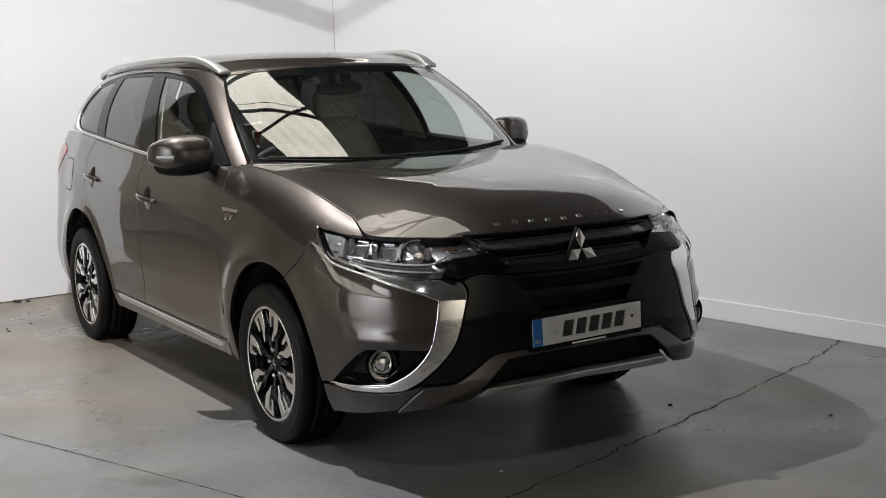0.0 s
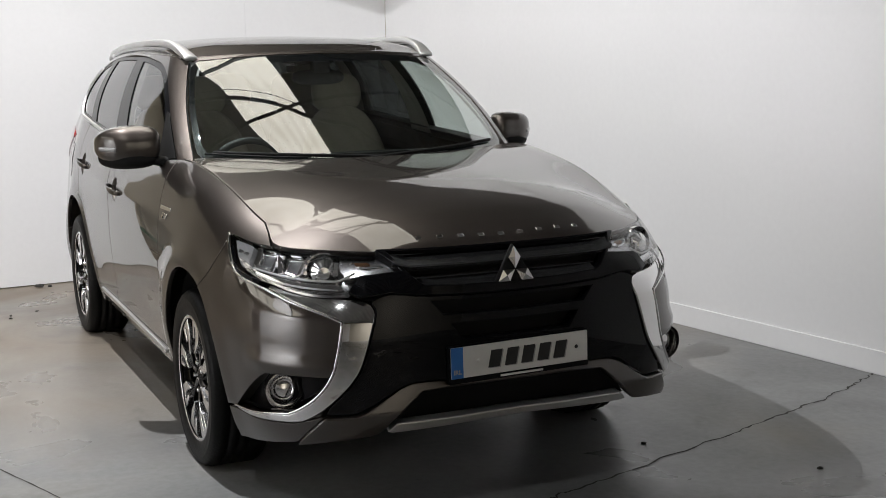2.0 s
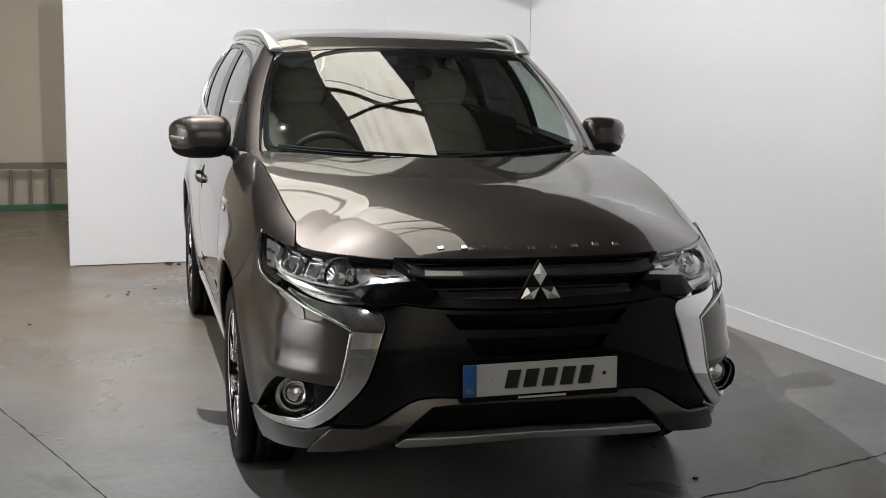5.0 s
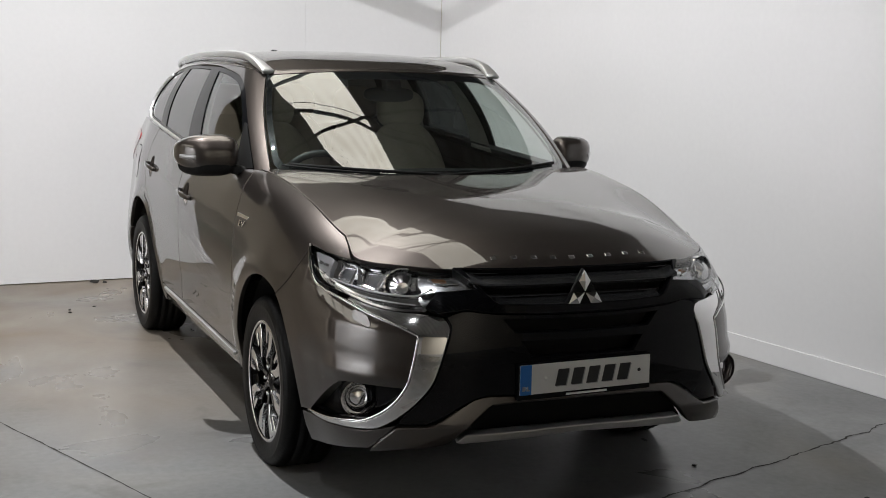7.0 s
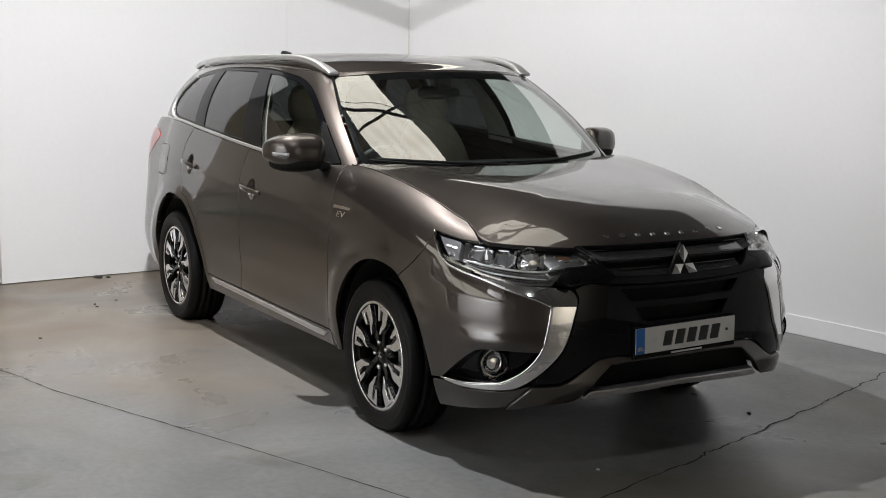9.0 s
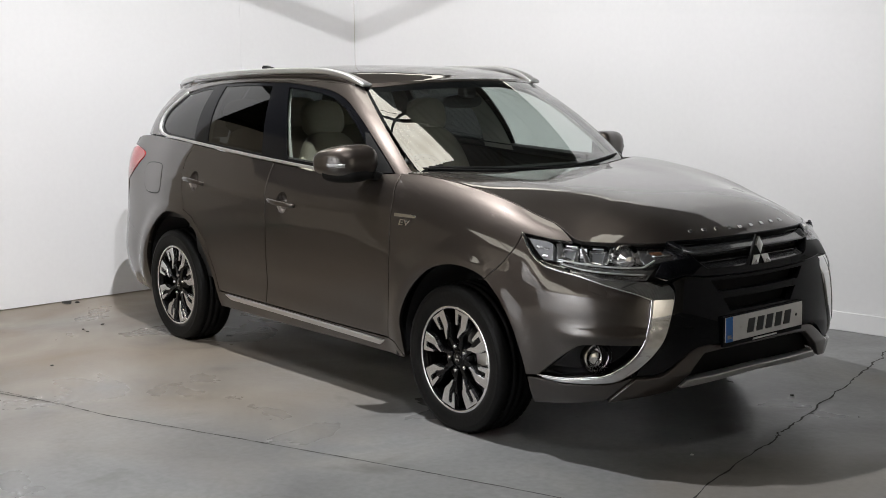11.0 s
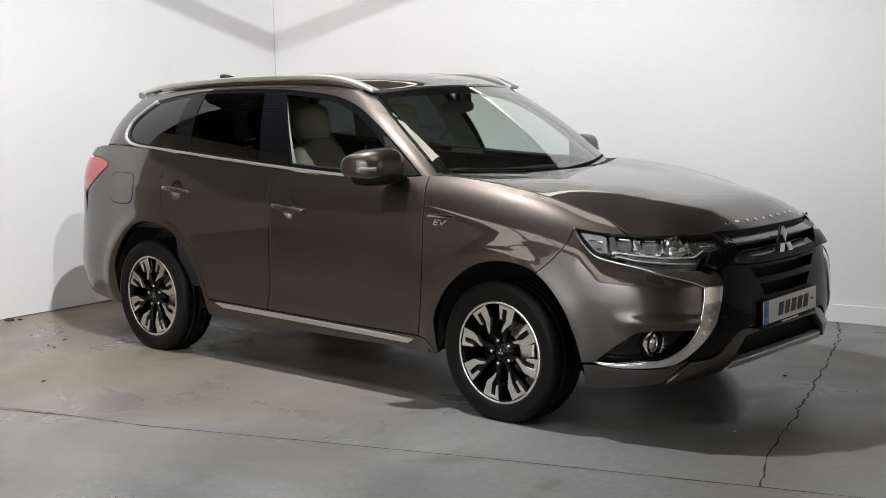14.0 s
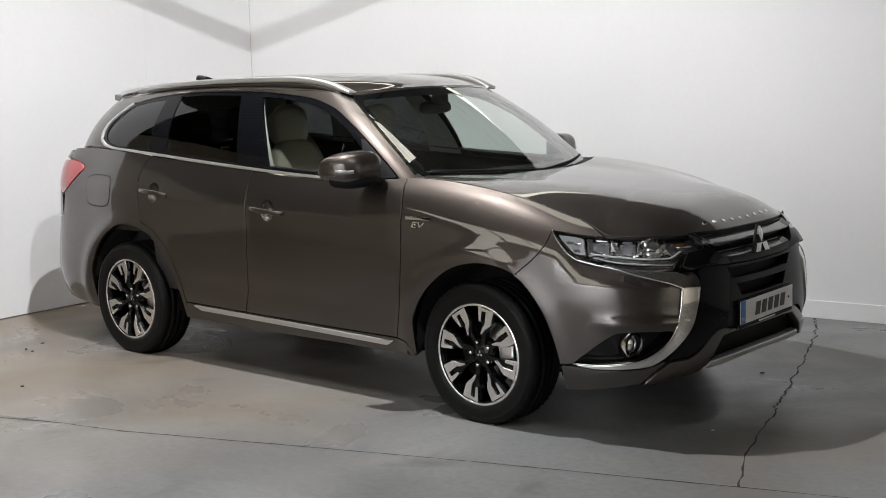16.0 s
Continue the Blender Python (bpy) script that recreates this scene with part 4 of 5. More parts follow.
def nose_bar(name, half_width, section, mat, label="", end_lift=0.0):
    """A bar across the nose: a closed section of (height, way out from the nose's plan) carried round the plan, its very ends drawn up."""
    bm = bmesh.new()
    rings = []
    for a in np.linspace(-half_width, half_width, 61):
        p, n = Vector(BODY.at(a, 0.48)[0]), Vector(BODY.normal(a, 0.48)[0])
        n.z = 0
        n.normalize()
        lift = end_lift * max(0.0, abs(a) / half_width - 0.86) / 0.14
        rings.append([bm.verts.new((p.x + n.x * o, p.y + n.y * o, z + lift)) for z, o in section])
    for p, q in zip(rings, rings[1:]):
        for i in range(len(section)):
            j = (i + 1) % len(section)
            bm.faces.new((p[i], p[j], q[j], q[i]))
    bm.faces.new(rings[0][::-1])
    bm.faces.new(rings[-1])
    bmesh.ops.recalc_face_normals(bm, faces=bm.faces[:])
    bmesh.ops.bevel(bm, geom=[e for e in bm.edges if len(e.link_faces) == 2 and e.calc_face_angle(0) > 0.3], offset=0.0018, segments=2, profile=0.5, affect="EDGES")
    return part(name, bm, mat, car, label)


nose_bar("grille_bar", 0.425, [(0.866, -0.092), (0.845, -0.054), (0.840, -0.050), (0.826, -0.062), (0.826, -0.11), (0.866, -0.11)], BAR_BLACK, "broad gloss dark grille bar", 0.012)
nose_bar("grille_slat", 0.435, [(0.884, -0.116), (0.876, -0.100), (0.873, -0.099), (0.868, -0.112)], BAR_BLACK, "thin dark grille slat")
nose_bar("grille_slat", 0.350, [(0.809, -0.082), (0.801, -0.066), (0.798, -0.065), (0.790, -0.080)], BAR_BLACK, "thin dark grille slat")
nose_bar("grille_sill", 0.325, [(0.793, -0.058), (0.772, -0.022), (0.766, -0.018), (0.760, -0.030), (0.760, -0.07), (0.793, -0.07)], BAR_BLACK, "gloss dark lower edge of the grille", 0.008)

# bonnet, roof and glass
rim = [(float(p[0]), float(-p[1])) for p in HOOD_RIM]
hood_half = rim[:-1] + L((0.87, 0.765), (0.925, 0.70), (1.015, 0.52), (1.095, 0.25), (1.12, 0.0))
hood = patch("bonnet", HOOD, hood_half + [(x, -w) for x, w in reversed(hood_half) if w > 1e-6], PAINT, car, cell=0.03)
roof_half = [(float(p[0]), float(-p[1])) for p in ROOF_RIM]
patch("roof", ROOF, roof_half + [(-1.82, 0.0)] + [(x, -w) for x, w in reversed(roof_half) if w > 1e-6], PAINT, car, cell=0.04, space=-0.003)
WS = [(0, 0.0)] + L((0.2, 0.0), (0.45, 0.0), (0.622, 0.004), (0.666, 0.03)) + L((0.672, 0.06), (0.679, 0.25), (0.67, 0.44)) + L((0.652, 0.458), (0.3, 0.468), (0, 0.468))
WS_IN = [(0, 0.045)] + L((0.2, 0.043), (0.45, 0.038), (0.602, 0.034), (0.637, 0.06)) + L((0.642, 0.08), (0.65, 0.25), (0.644, 0.40)) + L((0.622, 0.428), (0.3, 0.43), (0, 0.43))
patch("windscreen", GLASS, mirrored(WS), WINDSCREEN, car, "clear windscreen", depth=0.0)
patch("windscreen_border", GLASS, mirrored(WS), GLOSS_BLACK, car, "black printed glass border", off=-0.004, depth=0.0, holes=[mirrored(WS_IN)], space=0)
patch("roof_header", GLASS, mirrored([(0, 0.468), (0.3, 0.468), (0.652, 0.458), (0.672, 0.478), (0, 0.478)]), PAINT, car, space=0)
DLO_TOP = L((0.782, 0.26), (0.82, 0.372), (0.932, 0.428), (1.162, 0.448), (1.44, 0.462), (1.982, 0.464), (2.322, 0.458), (2.582, 0.438), (2.782, 0.40))
DLO = L((0.772, 0.012), (0.770, 0.06), (0.772, 0.15), (0.782, 0.26)) + DLO_TOP[1:] + L((2.782, 0.40), (2.872, 0.25), (2.897, 0.16), (2.877, 0.075), (2.812, 0.03), (2.722, 0.012)) + [(1.982, 0.008), (1.282, 0.006)]
both("body_side", GLASS, L((0.682, 0.0), (0.687, 0.25), (0.674, 0.46)) + [(0.682, 0.478)] + [(s, 0.478) for s in np.arange(0.782, 3.1, 0.1)] + L((3.12, 0.478), (3.12, 0.2), (3.12, 0.0)) + [(1.982, -0.0), (0.982, -0.0)], PAINT, car, holes=[DLO])
PANE_F = L((0.875, 0.028), (0.852, 0.085), (0.838, 0.16), (0.836, 0.26)) + L((0.838, 0.26), (0.868, 0.342), (0.955, 0.400), (1.162, 0.428), (1.382, 0.440)) + [(1.402, 0.44), (1.522, 0.028)]
PANE_R = [(1.727, 0.024), (1.607, 0.445), (1.982, 0.448), (2.297, 0.444), (2.244, 0.024)]
PANE_Q = [(2.387, 0.026), (2.437, 0.428), (2.582, 0.420)] + L((2.762, 0.385), (2.847, 0.25), (2.87, 0.16), (2.852, 0.09), (2.792, 0.045), (2.712, 0.028))
both("window_surround", GLASS, DLO, GLOSS_BLACK, car, "gloss black pillars and window frames", off=-0.008, depth=0.01, holes=[PANE_F, PANE_R, PANE_Q], space=-0.004)
both("front_window", GLASS, PANE_F, SIDE_GLASS, car, "clear side window", off=-0.012, depth=0, space=-0.004)
both("rear_window", GLASS, PANE_R, PRIVACY, car, "dark privacy glass", off=-0.012, depth=0, space=-0.004)
both("quarter_window", GLASS, PANE_Q, PRIVACY, car, "dark privacy glass", off=-0.012, depth=0, space=-0.004)
BELT = [(0.86, 0.0), (1.982, -0.002), (2.722, 0.002)] + L((2.822, 0.018), (2.89, 0.068), (2.912, 0.155), (2.887, 0.25), (2.797, 0.405))
BELT_IN = L((2.782, 0.398), (2.87, 0.25), (2.894, 0.16), (2.875, 0.078), (2.812, 0.034)) + [(2.722, 0.018), (1.982, 0.015), (0.86, 0.014)]
both("chrome_trim", GLASS, BELT + BELT_IN, SATIN, car, "bright chrome window trim", off=0.005, depth=0.01, space=0, edge=0.002, cell=0.04)
both("rear_screen", GLASS, [(3.14, 0.0), (3.79, 0.0), (3.79, 0.478), (3.14, 0.478)], PRIVACY, car, "dark rear screen", depth=0, space=-0.002)

# wheels
HUB_Z, TYRE_R, RIM_R = 0.322, 0.338, 0.240
BLACK_ALLOY = material("black_alloy", (0.004, 0.004, 0.0045), rough=0.25, coat=0.4, spec=0.05)
CUT_ALLOY = material("machined_alloy", (0.82, 0.82, 0.83), rough=0.25, metal=1.0)
DISC = material("brake_disc", (0.30, 0.29, 0.28), rough=0.35, metal=1.0, stain=0.2, stain_scale=20)
WELL = material("wheel_well_liner", (0.006, 0.006, 0.006), rough=0.9, grain=0.2)


def tyre_mesh():
    """Rounded sidewalls, ribs, a grooved tread and a flat where it meets the floor. Outer face towards -y."""
    half = [(0.236, -0.098), (0.243, -0.104), (0.252, -0.108), (0.262, -0.1105), (0.285, -0.1125), (0.300, -0.1115), (0.303, -0.1125), (0.306, -0.111), (0.316, -0.108), (0.326, -0.101), (0.3335, -0.091)]
    tread = []
    for y in (-0.082, -0.045, -0.005, 0.035):
        tread += [(TYRE_R, y), (TYRE_R, y + 0.028), (TYRE_R - 0.007, y + 0.0285), (TYRE_R - 0.007, y + 0.0365)]
    tread = tread[:-2] + [(TYRE_R, 0.082)]
    profile = half + tread + [(r, -y) for r, y in reversed(half)]
    n = 120
    bm = lathe(profile, n)
    for f in bm.faces:
        f.smooth = True
    # cross grooves in both shoulders
    bm.verts.ensure_lookup_table()
    for v in bm.verts:
        r = math.hypot(v.co.x, v.co.z)
        k = round(math.atan2(v.co.x, v.co.z) / (2 * math.pi / n))
        if r > 0.333 and abs(v.co.y) > 0.05 and k % 2 == 0:
            v.co.x *= 1 - 0.008 / r
            v.co.z *= 1 - 0.008 / r
        if v.co.z < -HUB_Z:
            v.co.y *= 1.03
            v.co.z = -HUB_Z
    me = bpy.data.meshes.new("tyre")
    bm.to_mesh(me)
    bm.free()
    return me


def polar(pts, turn, flip):
    return [(r * math.sin(radians(turn + (-a if flip else a))), r * math.cos(radians(turn + (-a if flip else a)))) for r, a in pts]


TYRE = tyre_mesh()
# one of eight spokes: a black web from hub to rim under a machined fork
WEB = [(0.045, -18), (0.09, -12), (0.13, -13), (0.17, -17), (0.226, -18), (0.226, 8.5), (0.17, 10), (0.145, 8), (0.11, 1), (0.08, 4), (0.045, 18)]
FORK = [(0.2285, -16.5), (0.2285, 7.0), (0.200, 8.0), (0.165, 9.5), (0.148, 7.5), (0.126, 1.5), (0.098, -5.5), (0.101, -9.5), (0.130, -6.0), (0.152, -2.2), (0.185, -3.4), (0.208, -4.2), (0.208, -10.6), (0.158, -11.2), (0.156, -15.2), (0.190, -16.2)]


def wheel(x, y, side_sign, turn):
    w = new("wheel")
    w.parent = car
    m = Matrix.Translation((x, y, HUB_Z))
    if side_sign > 0:
        m = m @ Matrix.Rotation(math.pi, 4, "Z")
    w.matrix_basis = m
    part("tyre", TYRE, RUBBER, w, "black rubber tyre")
    part("rim", lathe([(0.215, 0.09), (0.222, 0.02), (0.224, -0.06), (0.228, -0.088), (0.236, -0.094), (0.2405, -0.0965), (0.2405, -0.1015), (0.236, -0.1035), (0.230, -0.1025), (0.2255, -0.096), (0.2255, -0.094)], 96), BLACK_ALLOY, w)
    part("rim_lip", lathe([(0.2405, -0.1018), (0.2365, -0.1045), (0.2300, -0.1035), (0.2285, -0.1020)], 96), CUT_ALLOY, w, "machined rim lip")
    part("hub", lathe([(0.0, -0.080), (0.03, -0.080), (0.034, -0.078), (0.060, -0.070), (0.075, -0.055), (0.08, -0.02), (0.0, -0.02)], 40), BLACK_ALLOY, w)
    part("brake_disc", lathe([(0.0, 0.0), (0.150, 0.0), (0.152, -0.004), (0.152, -0.02), (0.150, -0.024), (0.085, -0.024), (0.08, -0.035), (0.0, -0.035)], 48), DISC, w)
    part("caliper", slab(0.085, 0.165, -0.045, 0.03, -0.06, 0.06, 0.012), SATIN, w)
    for k in range(8):
        base = turn + 45 * k
        part("spoke", prism(polar(WEB, base, False), -0.080, -0.045, 0.003), BLACK_ALLOY, w)
        part("spoke_face", prism(polar(FORK, base, False), -0.0985, -0.072, 0.0012), CUT_ALLOY, w, "machined silver face")
    for k in range(5):
        a = radians(turn + 36 + 72 * k)
        nut = lathe([(0.0, -0.088), (0.006, -0.088), (0.0095, -0.085), (0.0095, -0.06)], 10)
        bmesh.ops.translate(nut, vec=(0.057 * math.sin(a), 0, 0.057 * math.cos(a)), verts=nut.verts[:])
        part("wheel_nut", nut, CHROME, w)
    cap = lathe([(0.0, -0.0835), (0.024, -0.0835), (0.028, -0.081), (0.028, -0.07)], 28)
    part("centre_cap", cap, BLACK_ALLOY, w)
    for k in range(3):
        a = radians(120 * k)
        d = [(0.0015, 0), (0.0095, -0.0052), (0.0175, 0), (0.0095, 0.0052)]
        part("emblem_piece", prism([(u * math.sin(a) + v * math.cos(a), u * math.cos(a) - v * math.sin(a)) for u, v in d], -0.0855, -0.083), CHROME, w)
    return w


for x, turn in ((1.335, 18), (-1.335, 30)):
    for s in (-1, 1):
        wheel(x, 0.765 * s, s, turn)
        ws = 0.6 if x > 0 else 0.58
        liner = lathe([(0.0, -0.30 * -1), (0.40, 0.30), (0.412, 0.28), (0.415, 0.02)], 48)
        for v in list(liner.verts):
            v.co.y = v.co.y * -s
        cut = [v for v in liner.verts if v.co.z < -0.075]
        bmesh.ops.delete(liner, geom=cut, context="VERTS")
        bmesh.ops.translate(liner, vec=(x, 0.845 * s, 0.335), verts=liner.verts[:])
        part("wheel_arch_liner", liner, WELL, car)
under = slab(-2.15, 1.95, -0.60, 0.60, 0.225, 0.30, 0.03)
part("underbody", under, WELL, car)
part("engine_bay", slab(1.05, 2.1, -0.55, 0.55, 0.3, 0.86, 0.05), WELL, car)
for s in (-1, 1):
    y0, y1 = sorted((0.50 * s, 0.845 * s))
    part("splash_guard", slab(0.872, 0.890, y0, y1, 0.262, 0.64, 0.004), WELL, car)

# fittings of the body
def on(S, a, b, off=0.0):
    p, n = S.at(a, b)[0], S.normal(a, b)[0]
    return Vector(p) + Vector(n) * off


def facing(S, a, b, off=0.0):
    """A pose on a surface: y along the inward normal, z upward."""
    n = Vector(S.normal(a, b)[0])
    y = -n
    z = (Vector((0, 0, 1)) - y * y.z).normalized()
    x = y.cross(z)
    p = on(S, a, b, off)
    return Matrix(((x.x, y.x, z.x, p.x), (x.y, y.y, z.y, p.y), (x.z, y.z, z.z, p.z), (0, 0, 0, 1)))


def shaped(bm, m):
    bmesh.ops.transform(bm, matrix=m, verts=bm.verts[:])
    return bm


def blob(rx, ry, rz, power=3.0, n=24):
    """A rounded box: a superellipsoid."""
    bm = bmesh.new()
    bmesh.ops.create_uvsphere(bm, u_segments=n * 2, v_segments=n, radius=1)
    for v in bm.verts:
        d = sum(abs(c) ** power for c in v.co) ** (1 / power)
        v.co = Vector((v.co.x / d * rx, v.co.y / d * ry, v.co.z / d * rz))
    for f in bm.faces:
        f.smooth = True
    return bm


MIRROR_GLASS = material("mirror_glass", (0.9, 0.9, 0.9), rough=0.01, metal=1.0)
LAMP_WHITE = material("clear_plastic", (0.5, 0.5, 0.5), rough=0.12, coat=1.0)
INDICATOR = material("indicator_lens", (0.20, 0.20, 0.20), rough=0.15, coat=1.0)
REFLECTOR = material("lamp_reflector", (0.85, 0.85, 0.86), rough=0.10, metal=1.0)
DARK_CHROME = material("dark_chrome", (0.55, 0.55, 0.56), rough=0.22, metal=1.0)
LAMP_GREY = material("grey_lamp_plastic", (0.34, 0.34, 0.35), rough=0.25, metal=0.5, coat=1.0)
AMBER = material("amber_lens", (0.16, 0.07, 0.03), rough=0.15, coat=1.0)

for s in (-1, 1):
    # door mirror
    mir = new("door_mirror")
    mir.parent = car
    mir.location = (0.635, -0.938, 1.164) if s < 0 else (0.57, 0.89, 1.164)
    if s > 0:
        mir.scale = (0.92, 0.86, 0.92)
    shell = blob(0.092, 0.125, 0.078, 3.5)
    for v in shell.verts:
        t = v.co.y * s / 0.125
        if v.co.x < -0.045:
            v.co.x = -0.045 - (-(v.co.x) - 0.045) * 0.15
        v.co.x -= 0.07 * t * abs(t) if t > 0 else 0.03 * t * abs(t)
        v.co.z *= 1 - 0.18 * max(t, 0) ** 2
        v.co.z += 0.006 * (1 - t)
        v.co.x *= 1 - 0.25 * max(0, v.co.z / 0.08) ** 2
    part("housing", shell, PAINT, mir)
    lower = blob(0.088, 0.115, 0.05, 2.7)
    for v in lower.verts:
        t = v.co.y * s / 0.115
        v.co.x -= 0.07 * t * abs(t) if t > 0 else 0.03 * t * abs(t)
        if v.co.x < -0.045:
            v.co.x = -0.045
    part("lower_cover", shaped(lower, Matrix.Translation((0, 0, -0.045))), MATT_BLACK, mir, "black plastic underside")
    part("glass", slab(-0.056, -0.052, -0.095, 0.085, -0.055, 0.055, 0.001), MIRROR_GLASS, mir, "mirror glass")
    strip = [(0.100 - 0.070 * t * abs(t) - 0.030 * max(0, t) ** 2 * 1.2, 0.125 * t * 0.995 * s, -0.012 + 0.004 * t) for t in np.linspace(0.50, 0.95, 10)]
    part("indicator", sweep([Vector(p) for p in strip], round_section(0.007, 0.018, 8)), INDICATOR, mir, "clear indicator strip")
    arm = blob(0.05, 0.075, 0.022, 3)
    part("arm", shaped(arm, Matrix.Translation((0.03, -0.135 * s, -0.068)) @ Matrix.Rotation(radians(12 * s), 4, "X")), MATT_BLACK, mir)
    # roof rail
    pts = run((0.300, 0.575, 1.519), (0.18, 0.592, 1.557), (0.065, 0.602, 1.580), (-0.1, 0.612, 1.595), (-0.45, 0.617, 1.596), (-0.82, 0.614, 1.590), (-1.1, 0.607, 1.580), (-1.4, 0.592, 1.564), (-1.62, 0.575, 1.545), (-1.72, 0.565, 1.525), n=6)
    part("roof_rail", sweep([(x, w * s, z) for x, w, z in pts], lambda t: round_section(0.032 + 0.030 * max(0, 1 - t * 4), 0.034 - 0.016 * max(0, 1 - t * 9), 16, 3.0 + 3 * max(0, 1 - t * 6))), SATIN, car, "satin silver roof rail")
    foot = run((0.24, 0.600, 1.520), (0.0, 0.617, 1.560), (-0.5, 0.622, 1.572), (-1.0, 0.617, 1.566), (-1.5, 0.595, 1.540), n=4)
    part("rail_base", sweep([(x, w * s, z) for x, w, z in foot], round_section(0.018, 0.024, 8)), PAINT, car)

# roof spoiler and aerial fin
patch("spoiler", ROOF, [(-1.62, 0.56), (-1.62, -0.56), (-1.90, -0.50), (-1.90, 0.50)], PAINT, car, off=0.012, depth=0.03, edge=0.006)
fin = prism([(-1.50, 1.595), (-1.58, 1.622), (-1.66, 1.634), (-1.68, 1.631), (-1.69, 1.59)], -0.018, 0.018, 0.008)
part("aerial_fin", fin, GLOSS_BLACK, car)

# windscreen wipers and scuttle
patch("scuttle", HOOD, [(0.80, 0.74), (0.94, 0.68), (1.06, 0.52), (1.22, 0.25), (1.26, 0.0), (1.22, -0.25), (1.06, -0.52), (0.94, -0.68), (0.80, -0.74), (0.78, 0)], MATT_BLACK, car, off=-0.014, depth=0)
for a0, b0, a1, b1 in ((0.60, 0.030, -0.02, 0.020), (0.02, 0.016, -0.58, 0.032)):
    pts = [on(GLASS, a0 + (a1 - a0) * t, b0 + (b1 - b0) * t + 0.005 * math.sin(math.pi * t), 0.010) for t in np.linspace(0, 1, 14)]
    wiper = new("wiper")
    wiper.parent = car
    part("blade", sweep(pts, round_section(0.010, 0.014, 8)), MATT_BLACK, wiper)
    arm = [on(GLASS, a0 + (a1 - a0) * t, b0 - 0.01 + (b1 - b0) * 0.6 * t, 0.016) for t in np.linspace(-0.05, 0.55, 8)]
    part("arm", sweep(arm, round_section(0.010, 0.009, 8)), MATT_BLACK, wiper)

# door handles: a bar over a scooped bowl
def handle(door, a0, a1, b, flip):
    g = -1 if flip else 1
    mid = (a0 + a1) / 2
    bar = [on(BODY, g * (a0 + (a1 - a0) * t), b - 0.004 * t, 0.002 + 0.026 * math.sin(math.pi * min(1, max(0, t))) ** 0.45) for t in np.linspace(0.0, 1, 16)]
    part("handle", sweep(bar, lambda t: round_section(0.013, 0.021 + 0.007 * math.sin(math.pi * t), 10, 2.4)), PAINT, door)
    ring = [(mid + 0.052 * math.cos(u), b + 0.002 + 0.046 * math.sin(u)) for u in np.linspace(0, 2 * math.pi, 28)[:-1]]
    patch("handle_bowl", BODY, ring, PAINT, door, "", off=-0.012, depth=0, flip=flip, space=-0.004, cell=0.01, shift=lambda A, B: -0.042 * np.clip(1 - ((A - mid) / 0.05) ** 2 - ((B - b) / 0.045) ** 2, 0, 1))


for k, flip in enumerate((False, True)):
    handle(doors_f[k], 3.145, 2.89, 0.886, flip)
    handle(doors_r[k], 4.135, 3.88, 0.898, flip)
both("mirror_sail", GLASS, [(0.776, 0.016), (0.774, 0.07), (0.782, 0.20), (0.802, 0.21), (0.875, 0.10), (0.965, 0.016)], MATT_BLACK, car, off=-0.002, depth=0.006, space=0)
both("washer_cover", BODY, L((0.80, 0.735), (0.86, 0.752), (0.872, 0.735), (0.865, 0.712), (0.795, 0.690), (0.782, 0.705), (0.80, 0.735)), PAINT, car, off=0.001, depth=0.003, edge=0.001, cell=0.02)

# thin bright edge below the lamp and along the blade
for g in (-1, 1):
    edge_line = [on(BODY, g * a, b, 0.009) for a, b in list(reversed(STRIP_LOW)) + list(reversed(BLADE_IN))]
    part("trim_edge", sweep(edge_line, round_section(0.009, 0.009, 8)), CHROME, car, "thin polished trim edge")

